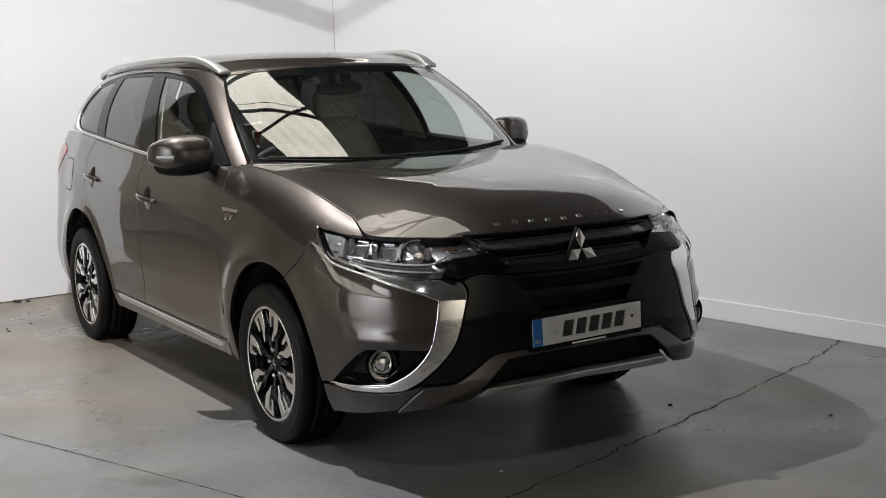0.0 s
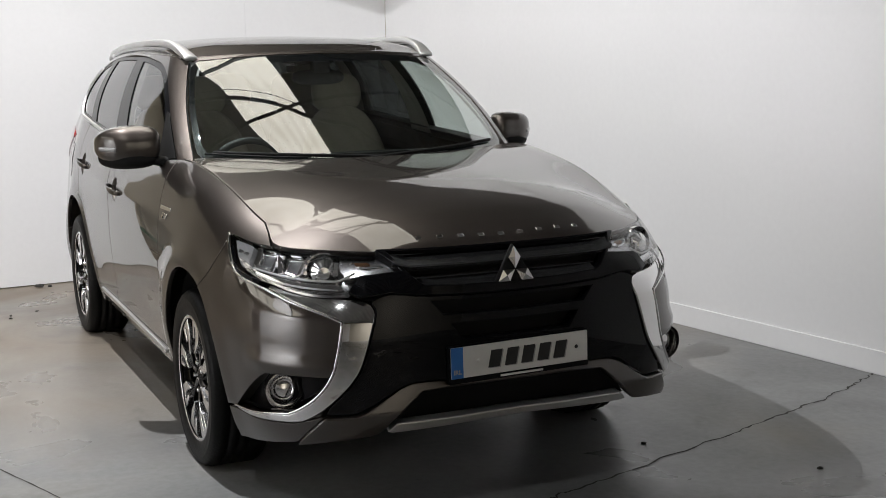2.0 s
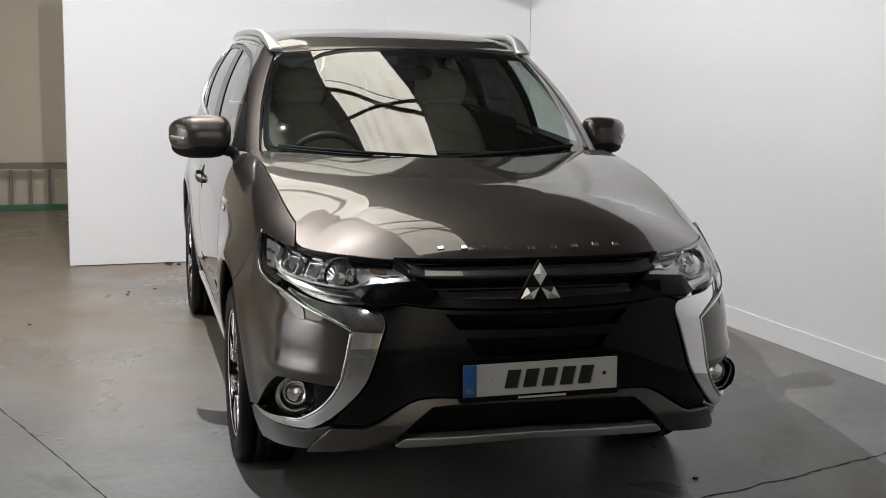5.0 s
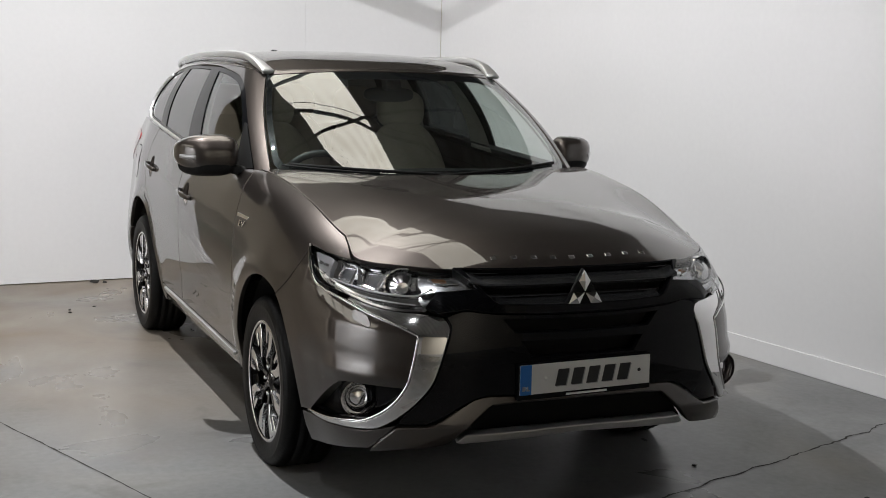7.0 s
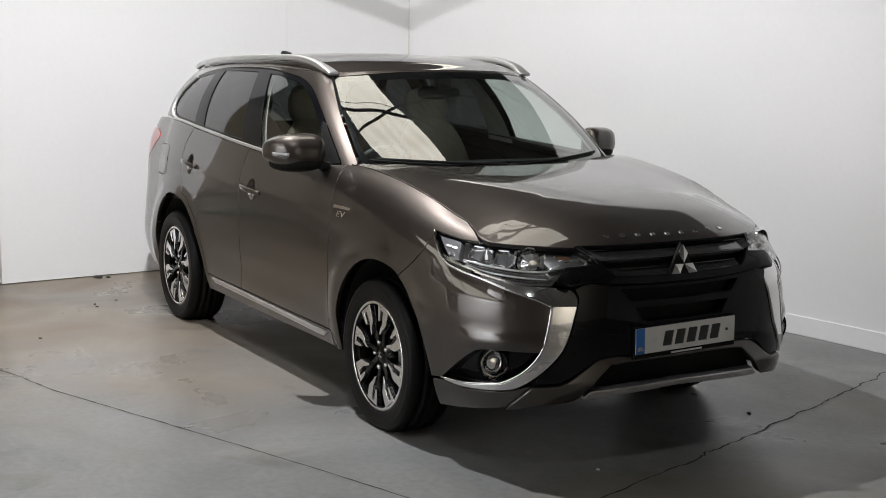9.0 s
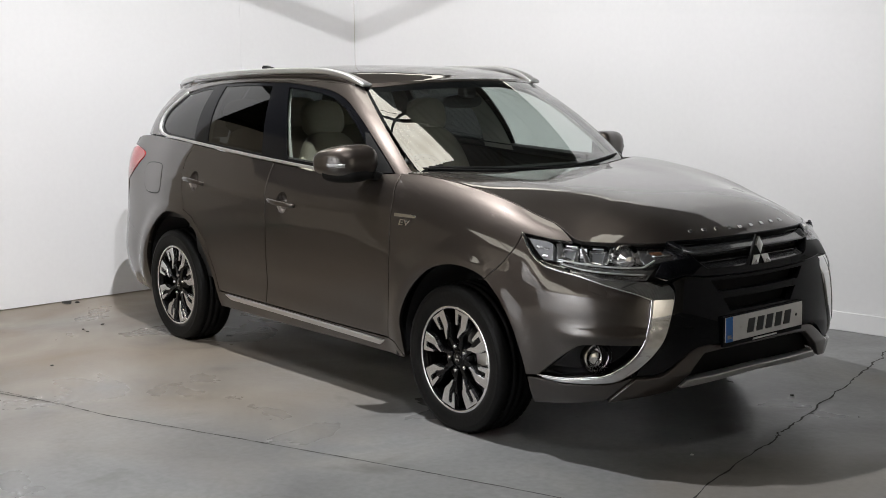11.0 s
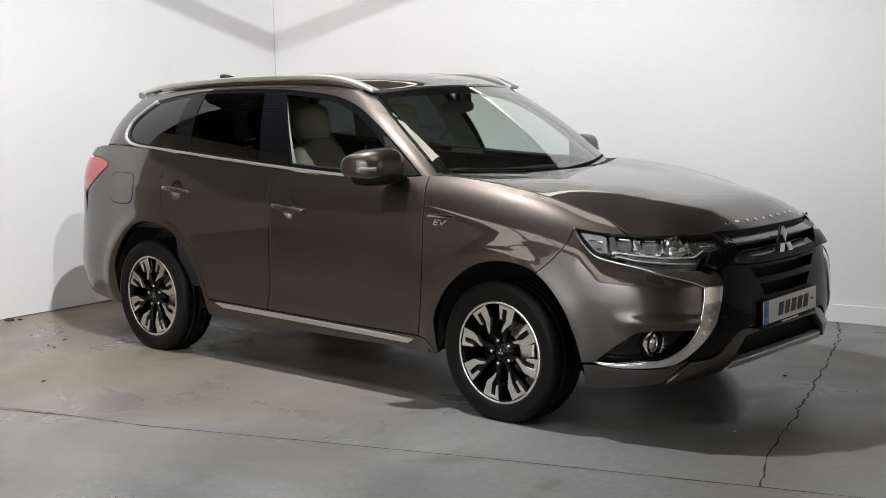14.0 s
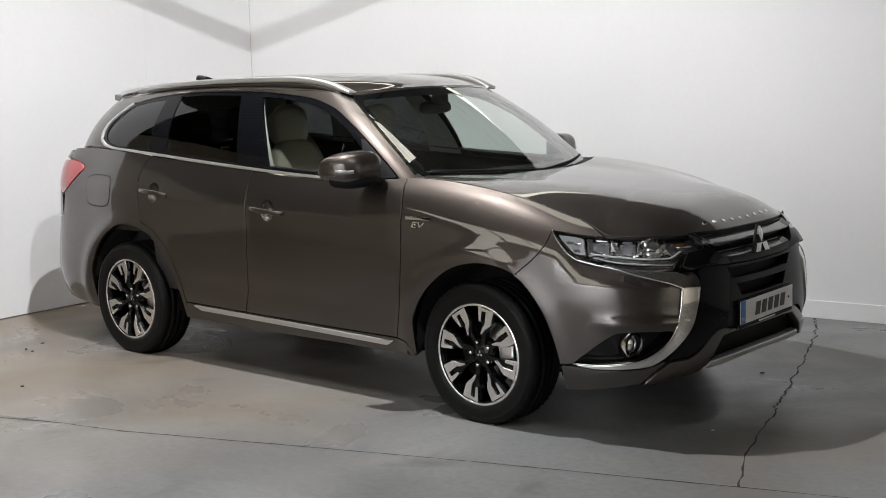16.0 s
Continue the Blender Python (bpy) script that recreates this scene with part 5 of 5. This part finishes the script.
# headlights
for k, flip in enumerate((False, True)):
    g, lampo = (-1, lamps[1]) if flip else (1, lamps[0])
    kw = dict(flip=flip, space=0)
    patch("housing", BODY, LENS, DARK_CHROME, lampo, off=-0.065, depth=0.0, flip=flip, space=-0.004)
    patch("side_marker", BODY, L((1.205, 0.925), (1.11, 0.934), (1.075, 0.926)) + L((1.068, 0.90), (1.062, 0.87), (1.050, 0.838)) + L((1.075, 0.836), (1.104, 0.838), (1.155, 0.880), (1.205, 0.925)), LAMP_GREY, lampo, off=-0.010, depth=0.03, edge=0.005, cell=0.02, **kw)
    for a0, a1, b0, b1 in ((1.150, 1.118, 0.888, 0.922), (1.112, 1.084, 0.888, 0.926), (1.110, 1.082, 0.850, 0.880)):
        patch("facet", BODY, [(a0, b0), (a0, b1), (a1, b1 + 0.002), (a1, b0 + 0.002)], REFLECTOR, lampo, "", off=-0.006, depth=0.012, edge=0.002, shift=lambda A, B, c=b0: -0.35 * (B - c), **kw)
    patch("marker_rim", BODY, [(1.072, 0.940), (1.040, 0.946), (1.020, 0.900), (1.022, 0.866), (0.996, 0.842), (1.040, 0.832), (1.052, 0.868), (1.056, 0.905)], REFLECTOR, lampo, off=-0.018, depth=0.03, edge=0.006, **kw)
    # two square low-beam lenses in bright cells
    for ring, lens, wedge in (
            ([(1.034, 0.930), (0.950, 0.948), (0.944, 0.838), (1.020, 0.842)], [(1.022, 0.916), (0.962, 0.930), (0.962, 0.852), (1.010, 0.856)], [(1.014, 0.880), (0.960, 0.866), (0.962, 0.845), (1.012, 0.850)]),
            ([(0.898, 0.940), (0.795, 0.962), (0.806, 0.840), (0.884, 0.838)], [(0.884, 0.922), (0.812, 0.940), (0.822, 0.856), (0.872, 0.852)], [(0.880, 0.872), (0.818, 0.862), (0.822, 0.846), (0.874, 0.843)])):
        patch("cell", BODY, ring, REFLECTOR, lampo, "", off=-0.030, depth=0.03, holes=[lens], edge=0.004, cell=0.02, **kw)
        patch("projector", BODY, lens, GLASSY, lampo, "dark square projector lens", off=-0.036, depth=0.012, edge=0.008, cell=0.02, **kw)
        patch("cell_floor", BODY, wedge, REFLECTOR, lampo, "", off=-0.020, depth=0.02, edge=0.003, shift=lambda A, B: -0.5 * np.clip(B - 0.848, 0, 0.05), **kw)
    for quad in ([(0.945, 0.945), (0.930, 0.948), (0.872, 0.848), (0.898, 0.842)], [(0.785, 0.962), (0.772, 0.965), (0.792, 0.850), (0.806, 0.846)]):
        patch("divider", BODY, quad, REFLECTOR, lampo, "", off=-0.014, depth=0.04, edge=0.004, **kw)
    # small stepped facets between and above the lenses
    for a0, a1, b0, b1 in ((0.942, 0.906, 0.905, 0.930), (0.936, 0.900, 0.875, 0.898), (0.880, 0.820, 0.944, 0.954), (1.018, 0.960, 0.934, 0.942), (0.768, 0.752, 0.930, 0.962), (0.768, 0.752, 0.890, 0.922), (0.650, 0.632, 0.905, 0.935), (0.650, 0.630, 0.868, 0.895)):
        patch("facet", BODY, [(a0, b0), (a0, b1), (a1, b1 + 0.004), (a1, b0 + 0.004)], REFLECTOR, lampo, "", off=-0.026, depth=0.01, edge=0.002, shift=lambda A, B, c=b0: 0.5 * (B - c), **kw)
    # light guides: two thin bright lines and the dark shelf between them
    patch("guide_body", BODY, L((1.030, 0.838), (0.93, 0.831), (0.81, 0.825), (0.71, 0.825), (0.620, 0.828)) + L((0.600, 0.800), (0.70, 0.797), (0.85, 0.802), (0.95, 0.812), (1.02, 0.826)), REFLECTOR, lampo, off=-0.022, depth=0.02, edge=0.003, **kw)
    for points, thick in ((L((1.030, 0.846), (0.93, 0.839), (0.81, 0.833), (0.71, 0.833), (0.632, 0.838)) + L((0.618, 0.842), (0.59, 0.862), (0.562, 0.884)), 0.0075), (L((1.010, 0.824), (0.90, 0.808), (0.76, 0.801), (0.622, 0.799)), 0.005)):
        part("light_guide", sweep([on(BODY, g * a, b, -0.012) for a, b in points], round_section(thick, thick, 8)), LAMP_WHITE, lampo, "clear light guide")
    # high beam bowl with upright flutes
    m = facing(BODY, g * 0.702, 0.902, -0.040)
    m = Matrix.Translation(m.translation) @ Matrix.Rotation(radians(90 + g * -18), 4, "Z") @ Matrix.Rotation(math.pi, 4, "Z")
    bowl_form = lathe([(0.0, 0.045), (0.02, 0.042), (0.042, 0.026), (0.055, 0.004), (0.060, -0.014), (0.064, -0.012), (0.066, 0.02)], 36)
    for v in bowl_form.verts:
        k = round(math.atan2(v.co.x, v.co.z) / (2 * math.pi / 36))
        if k % 2 and math.hypot(v.co.x, v.co.z) > 0.03:
            v.co.y -= 0.002
    for f in bowl_form.faces:
        f.smooth = False
    part("bowl", shaped(bowl_form, m), REFLECTOR, lampo, "fluted reflector bowl")
    part("projector", shaped(lathe([(0.027, 0.030), (0.027, 0.004), (0.022, -0.010), (0.012, -0.017), (0.0, -0.019)], 32), m), GLASSY, lampo, "glassy projector lens")
    part("lamp_ring", shaped(lathe([(0.027, 0.02), (0.028, 0.0), (0.032, -0.003), (0.034, 0.02)], 32), m), REFLECTOR, lampo)
    # dark inner end with the turn signal
    patch("inner_cover", BODY, L((0.640, 0.985), (0.56, 0.995), (0.485, 1.005)) + L((0.470, 1.000), (0.43, 0.945), (0.405, 0.902)) + [(0.545, 0.876), (0.598, 0.86), (0.630, 0.90)], DARK_CHROME, lampo, off=-0.030, depth=0.02, edge=0.006, cell=0.02, **kw)
    patch("turn_signal", BODY, [(0.575, 0.962), (0.515, 0.970), (0.500, 0.950), (0.556, 0.938)], AMBER, lampo, "amber turn signal", off=-0.024, depth=0.012, edge=0.004, **kw)
    for quad in ([(0.590, 0.950), (0.580, 0.968), (0.572, 0.964), (0.580, 0.946)], [(0.510, 0.950), (0.470, 0.955), (0.452, 0.936), (0.500, 0.930)], [(0.560, 0.936), (0.500, 0.925), (0.500, 0.918), (0.562, 0.926)]):
        patch("reflector", BODY, quad, REFLECTOR, lampo, "", off=-0.022, depth=0.012, edge=0.003, **kw)
    patch("bezel", BODY, L((0.95, 0.962), (0.78, 0.985), (0.62, 1.000), (0.48, 1.006)) + L((0.49, 0.994), (0.62, 0.985), (0.78, 0.968), (0.94, 0.950)), GLOSS_BLACK, lampo, off=-0.014, depth=0.02, edge=0.004, **kw)
    # fog lamp in its pod
    fog = new("fog_lamp")
    fog.parent = car
    fog.matrix_basis = Matrix.Translation(on(BODY, g * 0.845, 0.437, -0.030)) @ Matrix.Rotation(radians(90 - 9 * g), 4, "Z") @ Matrix.Rotation(math.pi, 4, "Z") @ Matrix.Scale(1.12, 4)
    part("bezel", lathe([(0.043, 0.03), (0.0445, -0.008), (0.049, -0.014), (0.055, -0.010), (0.056, 0.03)], 40), REFLECTOR, fog, "chrome ring")
    part("bowl", lathe([(0.0, 0.02), (0.02, 0.018), (0.036, 0.008), (0.044, -0.004)], 40), REFLECTOR, fog)
    part("bulb_shield", shaped(blob(0.011, 0.012, 0.011, 2, 8), Matrix.Translation((0, 0.004, 0))), REFLECTOR, fog)
    flutes = lathe([(0.014, 0.006), (0.028, 0.004), (0.040, -0.003)], 24)
    for v in flutes.verts:
        if round(math.atan2(v.co.x, v.co.z) / (2 * math.pi / 24)) % 2:
            v.co.y += 0.006
    for f in flutes.faces:
        f.smooth = False
    part("flutes", flutes, REFLECTOR, fog, "fluted reflector")
    part("lens", lathe([(0.0435, -0.004), (0.03, -0.009), (0.0, -0.011)], 40), CLEAR, fog)

# emblem of three chrome diamonds
emblem = new("emblem")
emblem.parent = car
emblem.matrix_basis = Matrix.Translation((2.318, 0, 0.812)) @ Matrix.Rotation(radians(90), 4, "Z") @ Matrix.Rotation(radians(-8), 4, "X")
base_plate = prism([(0.0, 0.086), (0.080, -0.048), (-0.080, -0.048)], 0.0115, 0.024, 0.003)
part("base_plate", base_plate, MATT_BLACK, emblem, "dark triangular plate")
for k in range(3):
    a = radians(120 * k)
    pts = [(0.002, 0), (0.039, -0.0225), (0.076, 0), (0.039, 0.0225)]
    bm = bmesh.new()
    f = [bm.verts.new((u * math.sin(a) + v * math.cos(a), 0, u * math.cos(a) - v * math.sin(a) + 0.0)) for u, v in pts]
    b_ = [bm.verts.new((v.co.x, 0.014, v.co.z)) for v in f]
    top = bm.verts.new((0.039 * math.sin(a), -0.0045, 0.039 * math.cos(a)))
    for i in range(4):
        j = (i + 1) % 4
        bm.faces.new((f[i], f[j], top))
        bm.faces.new((f[j], f[i], b_[i], b_[j]))
    bmesh.ops.recalc_face_normals(bm, faces=bm.faces[:])
    part("emblem_piece", bm, CHROME, emblem, "polished chrome diamond")

# row of bright letters on the bonnet lip, as plain bars
for k in range(9):
    w = -0.292 + 0.0742 * k
    p = HOOD.at(2.203 - 0.020 * (w / 0.3) ** 2, -w)[0]
    n = Vector(HOOD.normal(2.203 - 0.020 * (w / 0.3) ** 2, -w)[0])
    z = Vector((-1, 0, 0)) - n * -n.x
    z.normalize()
    x = n.cross(z) * -1
    m = Matrix(((x.x, -n.x, z.x, p[0]), (x.y, -n.y, z.y, p[1]), (x.z, -n.z, z.z, p[2]), (0, 0, 0, 1)))
    part("letter_bar", slab(-0.0105, 0.0105, -0.003, 0.002, -0.008, 0.008, 0.0015, m), CHROME, hood, "small bright letter bar")

# number plate: blue band, plain bars for the writing
PLATE_WHITE = material("plate_white", (0.62, 0.62, 0.60), rough=0.35, coat=0.4)
PLATE_BLUE = material("plate_blue", (0.015, 0.13, 0.42), rough=0.35, coat=0.4)
INK = material("black_ink", (0.012, 0.012, 0.012), rough=0.4)
GREY_INK = material("grey_ink", (0.30, 0.30, 0.30), rough=0.4)
plate = new("number_plate")
plate.parent = car
plate.matrix_basis = Matrix.Translation((2.347, 0.002, 0.527)) @ Matrix.Rotation(radians(90), 4, "Z") @ Matrix.Rotation(radians(-1.0), 4, "Y")
part("plate_holder", slab(-0.262, 0.262, 0.004, 0.022, -0.072, 0.056, 0.003), GLOSS_BLACK, plate, "black plate holder")
part("plate_face", slab(-0.256, 0.256, -0.001, 0.004, -0.052, 0.052, 0.0015), PLATE_WHITE, plate, "white plate")
part("blue_band", slab(-0.256, -0.213, -0.0025, 0.0005, -0.052, 0.052, 0.001), PLATE_BLUE, plate, "blue band")
for k in range(5):
    x = -0.095 + 0.061 * k
    lean = Matrix(((1, 0, 0.22, 0), (0, 1, 0, 0), (0, 0, 1, 0), (0, 0, 0, 1)))
    for ink, dx, dy, name in ((GREY_INK, 0.005, -0.0016, "letter_shade"), (INK, 0.0, -0.0026, "letter_bar")):
        part(name, slab(x - 0.021 + dx, x + 0.021 + dx, dy, 0.0, -0.029 - dx * 0.6, 0.029 - dx * 0.6, 0.0, lean), ink, plate, "plain dark bar" if ink is INK else "plain grey shadow bar")
for x in (-0.158, 0.212):
    dot = shaped(lathe([(0.0, -0.003), (0.006, -0.003), (0.007, 0.0)], 14), Matrix.Translation((x, 0, 0)))
    part("screw_cap", dot, INK if x > 0 else PLATE_WHITE, plate)
part("web_line_bar", slab(-0.075, 0.085, 0.0028, 0.006, -0.0665, -0.0595), PLATE_WHITE, plate, "thin plain white bar")
# wing badges: a plain bar for the small line, chrome letters below
def letters(name, body, size, wide, lean, mat, parent, m, label=""):
    """Raised letters in the plane of a pose's x and z."""
    txt = bpy.data.curves.new(name, "FONT")
    txt.body, txt.size, txt.align_x, txt.align_y, txt.extrude, txt.bevel_depth = body, size, "CENTER", "CENTER", 0.002, 0.0004
    tmp = bpy.data.objects.new(name, txt)
    scene.collection.objects.link(tmp)
    bpy.context.view_layer.update()
    me = bpy.data.meshes.new_from_object(tmp.evaluated_get(bpy.context.evaluated_depsgraph_get()))
    bpy.data.objects.remove(tmp)
    slant = Matrix(((wide, lean, 0, 0), (0, 1, 0, 0), (0, 0, 1, 0), (0, 0, 0, 1)))
    me.transform(m @ Matrix.Rotation(math.pi / 2, 4, "X") @ slant)
    me.materials.clear()
    return part(name, me, mat, parent, label)


for flip in (False, True):
    g = -1 if flip else 1
    badge = patch("badge", BODY, [(2.045, 0.914), (1.885, 0.914), (1.892, 0.903), (2.045, 0.901)], CHROME, car, "small chrome badge on the wing", off=0.004, depth=0.004, edge=0.001, space=0, flip=flip)
    letters("badge_letters", "EV", 0.038, 1.9, 0.25, CHROME, badge, facing(BODY, g * 1.965, 0.883, 0.003), "chrome letters")

letters("country_letters", "IRL", 0.021, 1.0, 0.0, GREY_INK, plate, Matrix.Translation((-0.2345, -0.003, -0.031)), "pale country letters")

# inside the car
LEATHER = material("beige_leather", (0.34, 0.305, 0.245), rough=0.5, grain=0.06, grain_scale=90, bump=0.06, stain=0.05, stain_scale=6)
TRIM = material("dark_trim", (0.022, 0.022, 0.023), rough=0.6, grain=0.15, grain_scale=150)
LINER = material("headliner", (0.42, 0.41, 0.38), rough=0.9, grain=0.05)
PILLAR = material("pillar_trim", (0.36, 0.35, 0.32), rough=0.7)


def seat(x, y, wide=0.50, rear=False):
    st = new("seat")
    st.parent = car
    st.location = (x, y, 0)
    part("cushion", shaped(blob(0.26, wide / 2, 0.11, 3.2), Matrix.Translation((0.17, 0, 0.66))), LEATHER, st)
    back = blob(0.085, wide / 2, 0.33, 3.0)
    for v in back.verts:
        t = (v.co.z + 0.33) / 0.66
        v.co.y *= 1.0 - 0.22 * max(0, t - 0.55) / 0.45
        v.co.x += 0.02 * (abs(v.co.y) / (wide / 2)) ** 2
    part("backrest", shaped(back, Matrix.Translation((-0.13, 0, 0.94)) @ Matrix.Rotation(radians(-16), 4, "Y")), LEATHER, st)
    head = blob(0.055, 0.135, 0.105, 2.8)
    part("headrest", shaped(head, Matrix.Translation((-0.235, 0, 1.325)) @ Matrix.Rotation(radians(-10), 4, "Y")), LEATHER, st)
    for s in (-0.05, 0.05):
        part("post", slab(-0.232, -0.222, s - 0.005, s + 0.005, 1.18, 1.28), CHROME, st)
    return st


seat(-0.20, -0.37, 0.46)
seat(-0.20, 0.37, 0.46)
for y in (-0.40, 0.0, 0.40):
    seat(-1.02, y, 0.40, True)
dash = prism([(0.55, 0.80), (0.56, 0.96), (0.66, 1.045), (0.80, 1.06), (1.00, 1.048), (1.06, 1.03), (1.06, 0.90)], -0.665, 0.665, 0.02)
# lit copy of the dark trim: base raised to stand in for light and haze
DASH = material("dashboard_trim_lit", (0.28, 0.30, 0.30), rough=0.55, grain=0.15, grain_scale=150)
part("dashboard", dash, DASH, car)
part("instrument_hood", shaped(blob(0.13, 0.20, 0.05, 2.6), Matrix.Translation((0.62, -0.37, 1.045))), TRIM, car)
sw = new("steering_wheel")
sw.parent = car
sw.matrix_basis = Matrix.Translation((0.40, -0.37, 0.985)) @ Matrix.Rotation(radians(90), 4, "Z") @ Matrix.Rotation(radians(24), 4, "X")
bm = lathe([(0.185 + 0.016 * math.cos(u), 0.016 * math.sin(u)) for u in np.linspace(0, 2 * math.pi, 13)[:-1]], 48, close=True)
part("rim", bm, TRIM, sw)
part("boss", blob(0.075, 0.03, 0.07, 2.5), TRIM, sw)
part("spoke", slab(-0.18, 0.18, -0.012, 0.012, -0.025, 0.02, 0.006), TRIM, sw)
part("spoke", slab(-0.03, 0.03, -0.012, 0.012, -0.18, -0.04, 0.006), TRIM, sw)
part("centre_console", slab(-0.3, 0.6, -0.11, 0.11, 0.4, 0.74, 0.03), TRIM, car)
part("cabin_floor", slab(-2.1, 0.85, -0.68, 0.68, 0.30, 0.36), TRIM, car)
part("load_bay", slab(-2.1, -1.25, -0.62, 0.62, 0.36, 0.95, 0.03), TRIM, car)
patch("headliner", ROOF, [(0.36, 0.0)] + [(x - 0.02, w * 0.97) for x, w in roof_half[1:] if x > -1.75] + [(-1.75, 0.0)] + [(x - 0.02, -w * 0.97) for x, w in reversed(roof_half[1:]) if x > -1.75], LINER, car, off=-0.03, depth=0)
for k, flip in enumerate((False, True)):
    kw = dict(flip=flip, space=0, depth=0)
    patch("door_card", BODY, [(2.05, 1.08), (3.17, 1.08), (3.2, 0.4), (2.1, 0.4)], TRIM, doors_f[k], "", off=-0.05, **kw)
    patch("arm_rest", BODY, [(2.2, 0.86), (3.1, 0.86), (3.1, 0.76), (2.2, 0.76)], LEATHER, doors_f[k], "", off=-0.11, flip=flip, depth=0.04)
    patch("door_card", BODY, [(3.21, 1.08), (4.08, 1.08), (4.05, 0.4), (3.25, 0.4)], TRIM, doors_r[k], "", off=-0.05, **kw)
    patch("side_trim", BODY, [(4.1, 1.07), (5.1, 1.07), (5.1, 0.7), (4.1, 0.7)], TRIM, car, "", off=-0.07, **kw)
    patch("window_sill", GLASS, [(0.80, 0.0), (2.9, 0.0), (2.9, 0.036), (0.80, 0.036)], TRIM, car, "", off=-0.016, depth=0.05, flip=flip, space=-0.003)
    patch("pillar_trim", GLASS, [(1.415, 0.46), (1.60, 0.46), (1.735, 0.0), (1.522, 0.0)], PILLAR, car, "", off=-0.045, **kw)
    patch("pillar_trim", GLASS, [(2.31, 0.46), (2.47, 0.46), (2.42, 0.0), (2.25, 0.0)], PILLAR, car, "", off=-0.045, **kw)
    patch("pillar_trim", GLASS, [(0.69, 0.45), (0.80, 0.45), (0.82, 0.0), (0.69, 0.0)], PILLAR, car, "", off=-0.04, **kw)
    patch("pillar_trim", GLASS, [(2.83, 0.46), (3.2, 0.46), (3.2, 0.0), (2.9, 0.0)], PILLAR, car, "", off=-0.04, **kw)
mirror_in = new("rear_view_mirror")
mirror_in.parent = car
mirror_in.location = (0.36, 0.0, 1.425)
part("housing", blob(0.025, 0.125, 0.035, 3), TRIM, mirror_in)
part("stem", slab(0.0, 0.07, -0.04, 0.04, 0.02, 0.075, 0.015), TRIM, mirror_in)
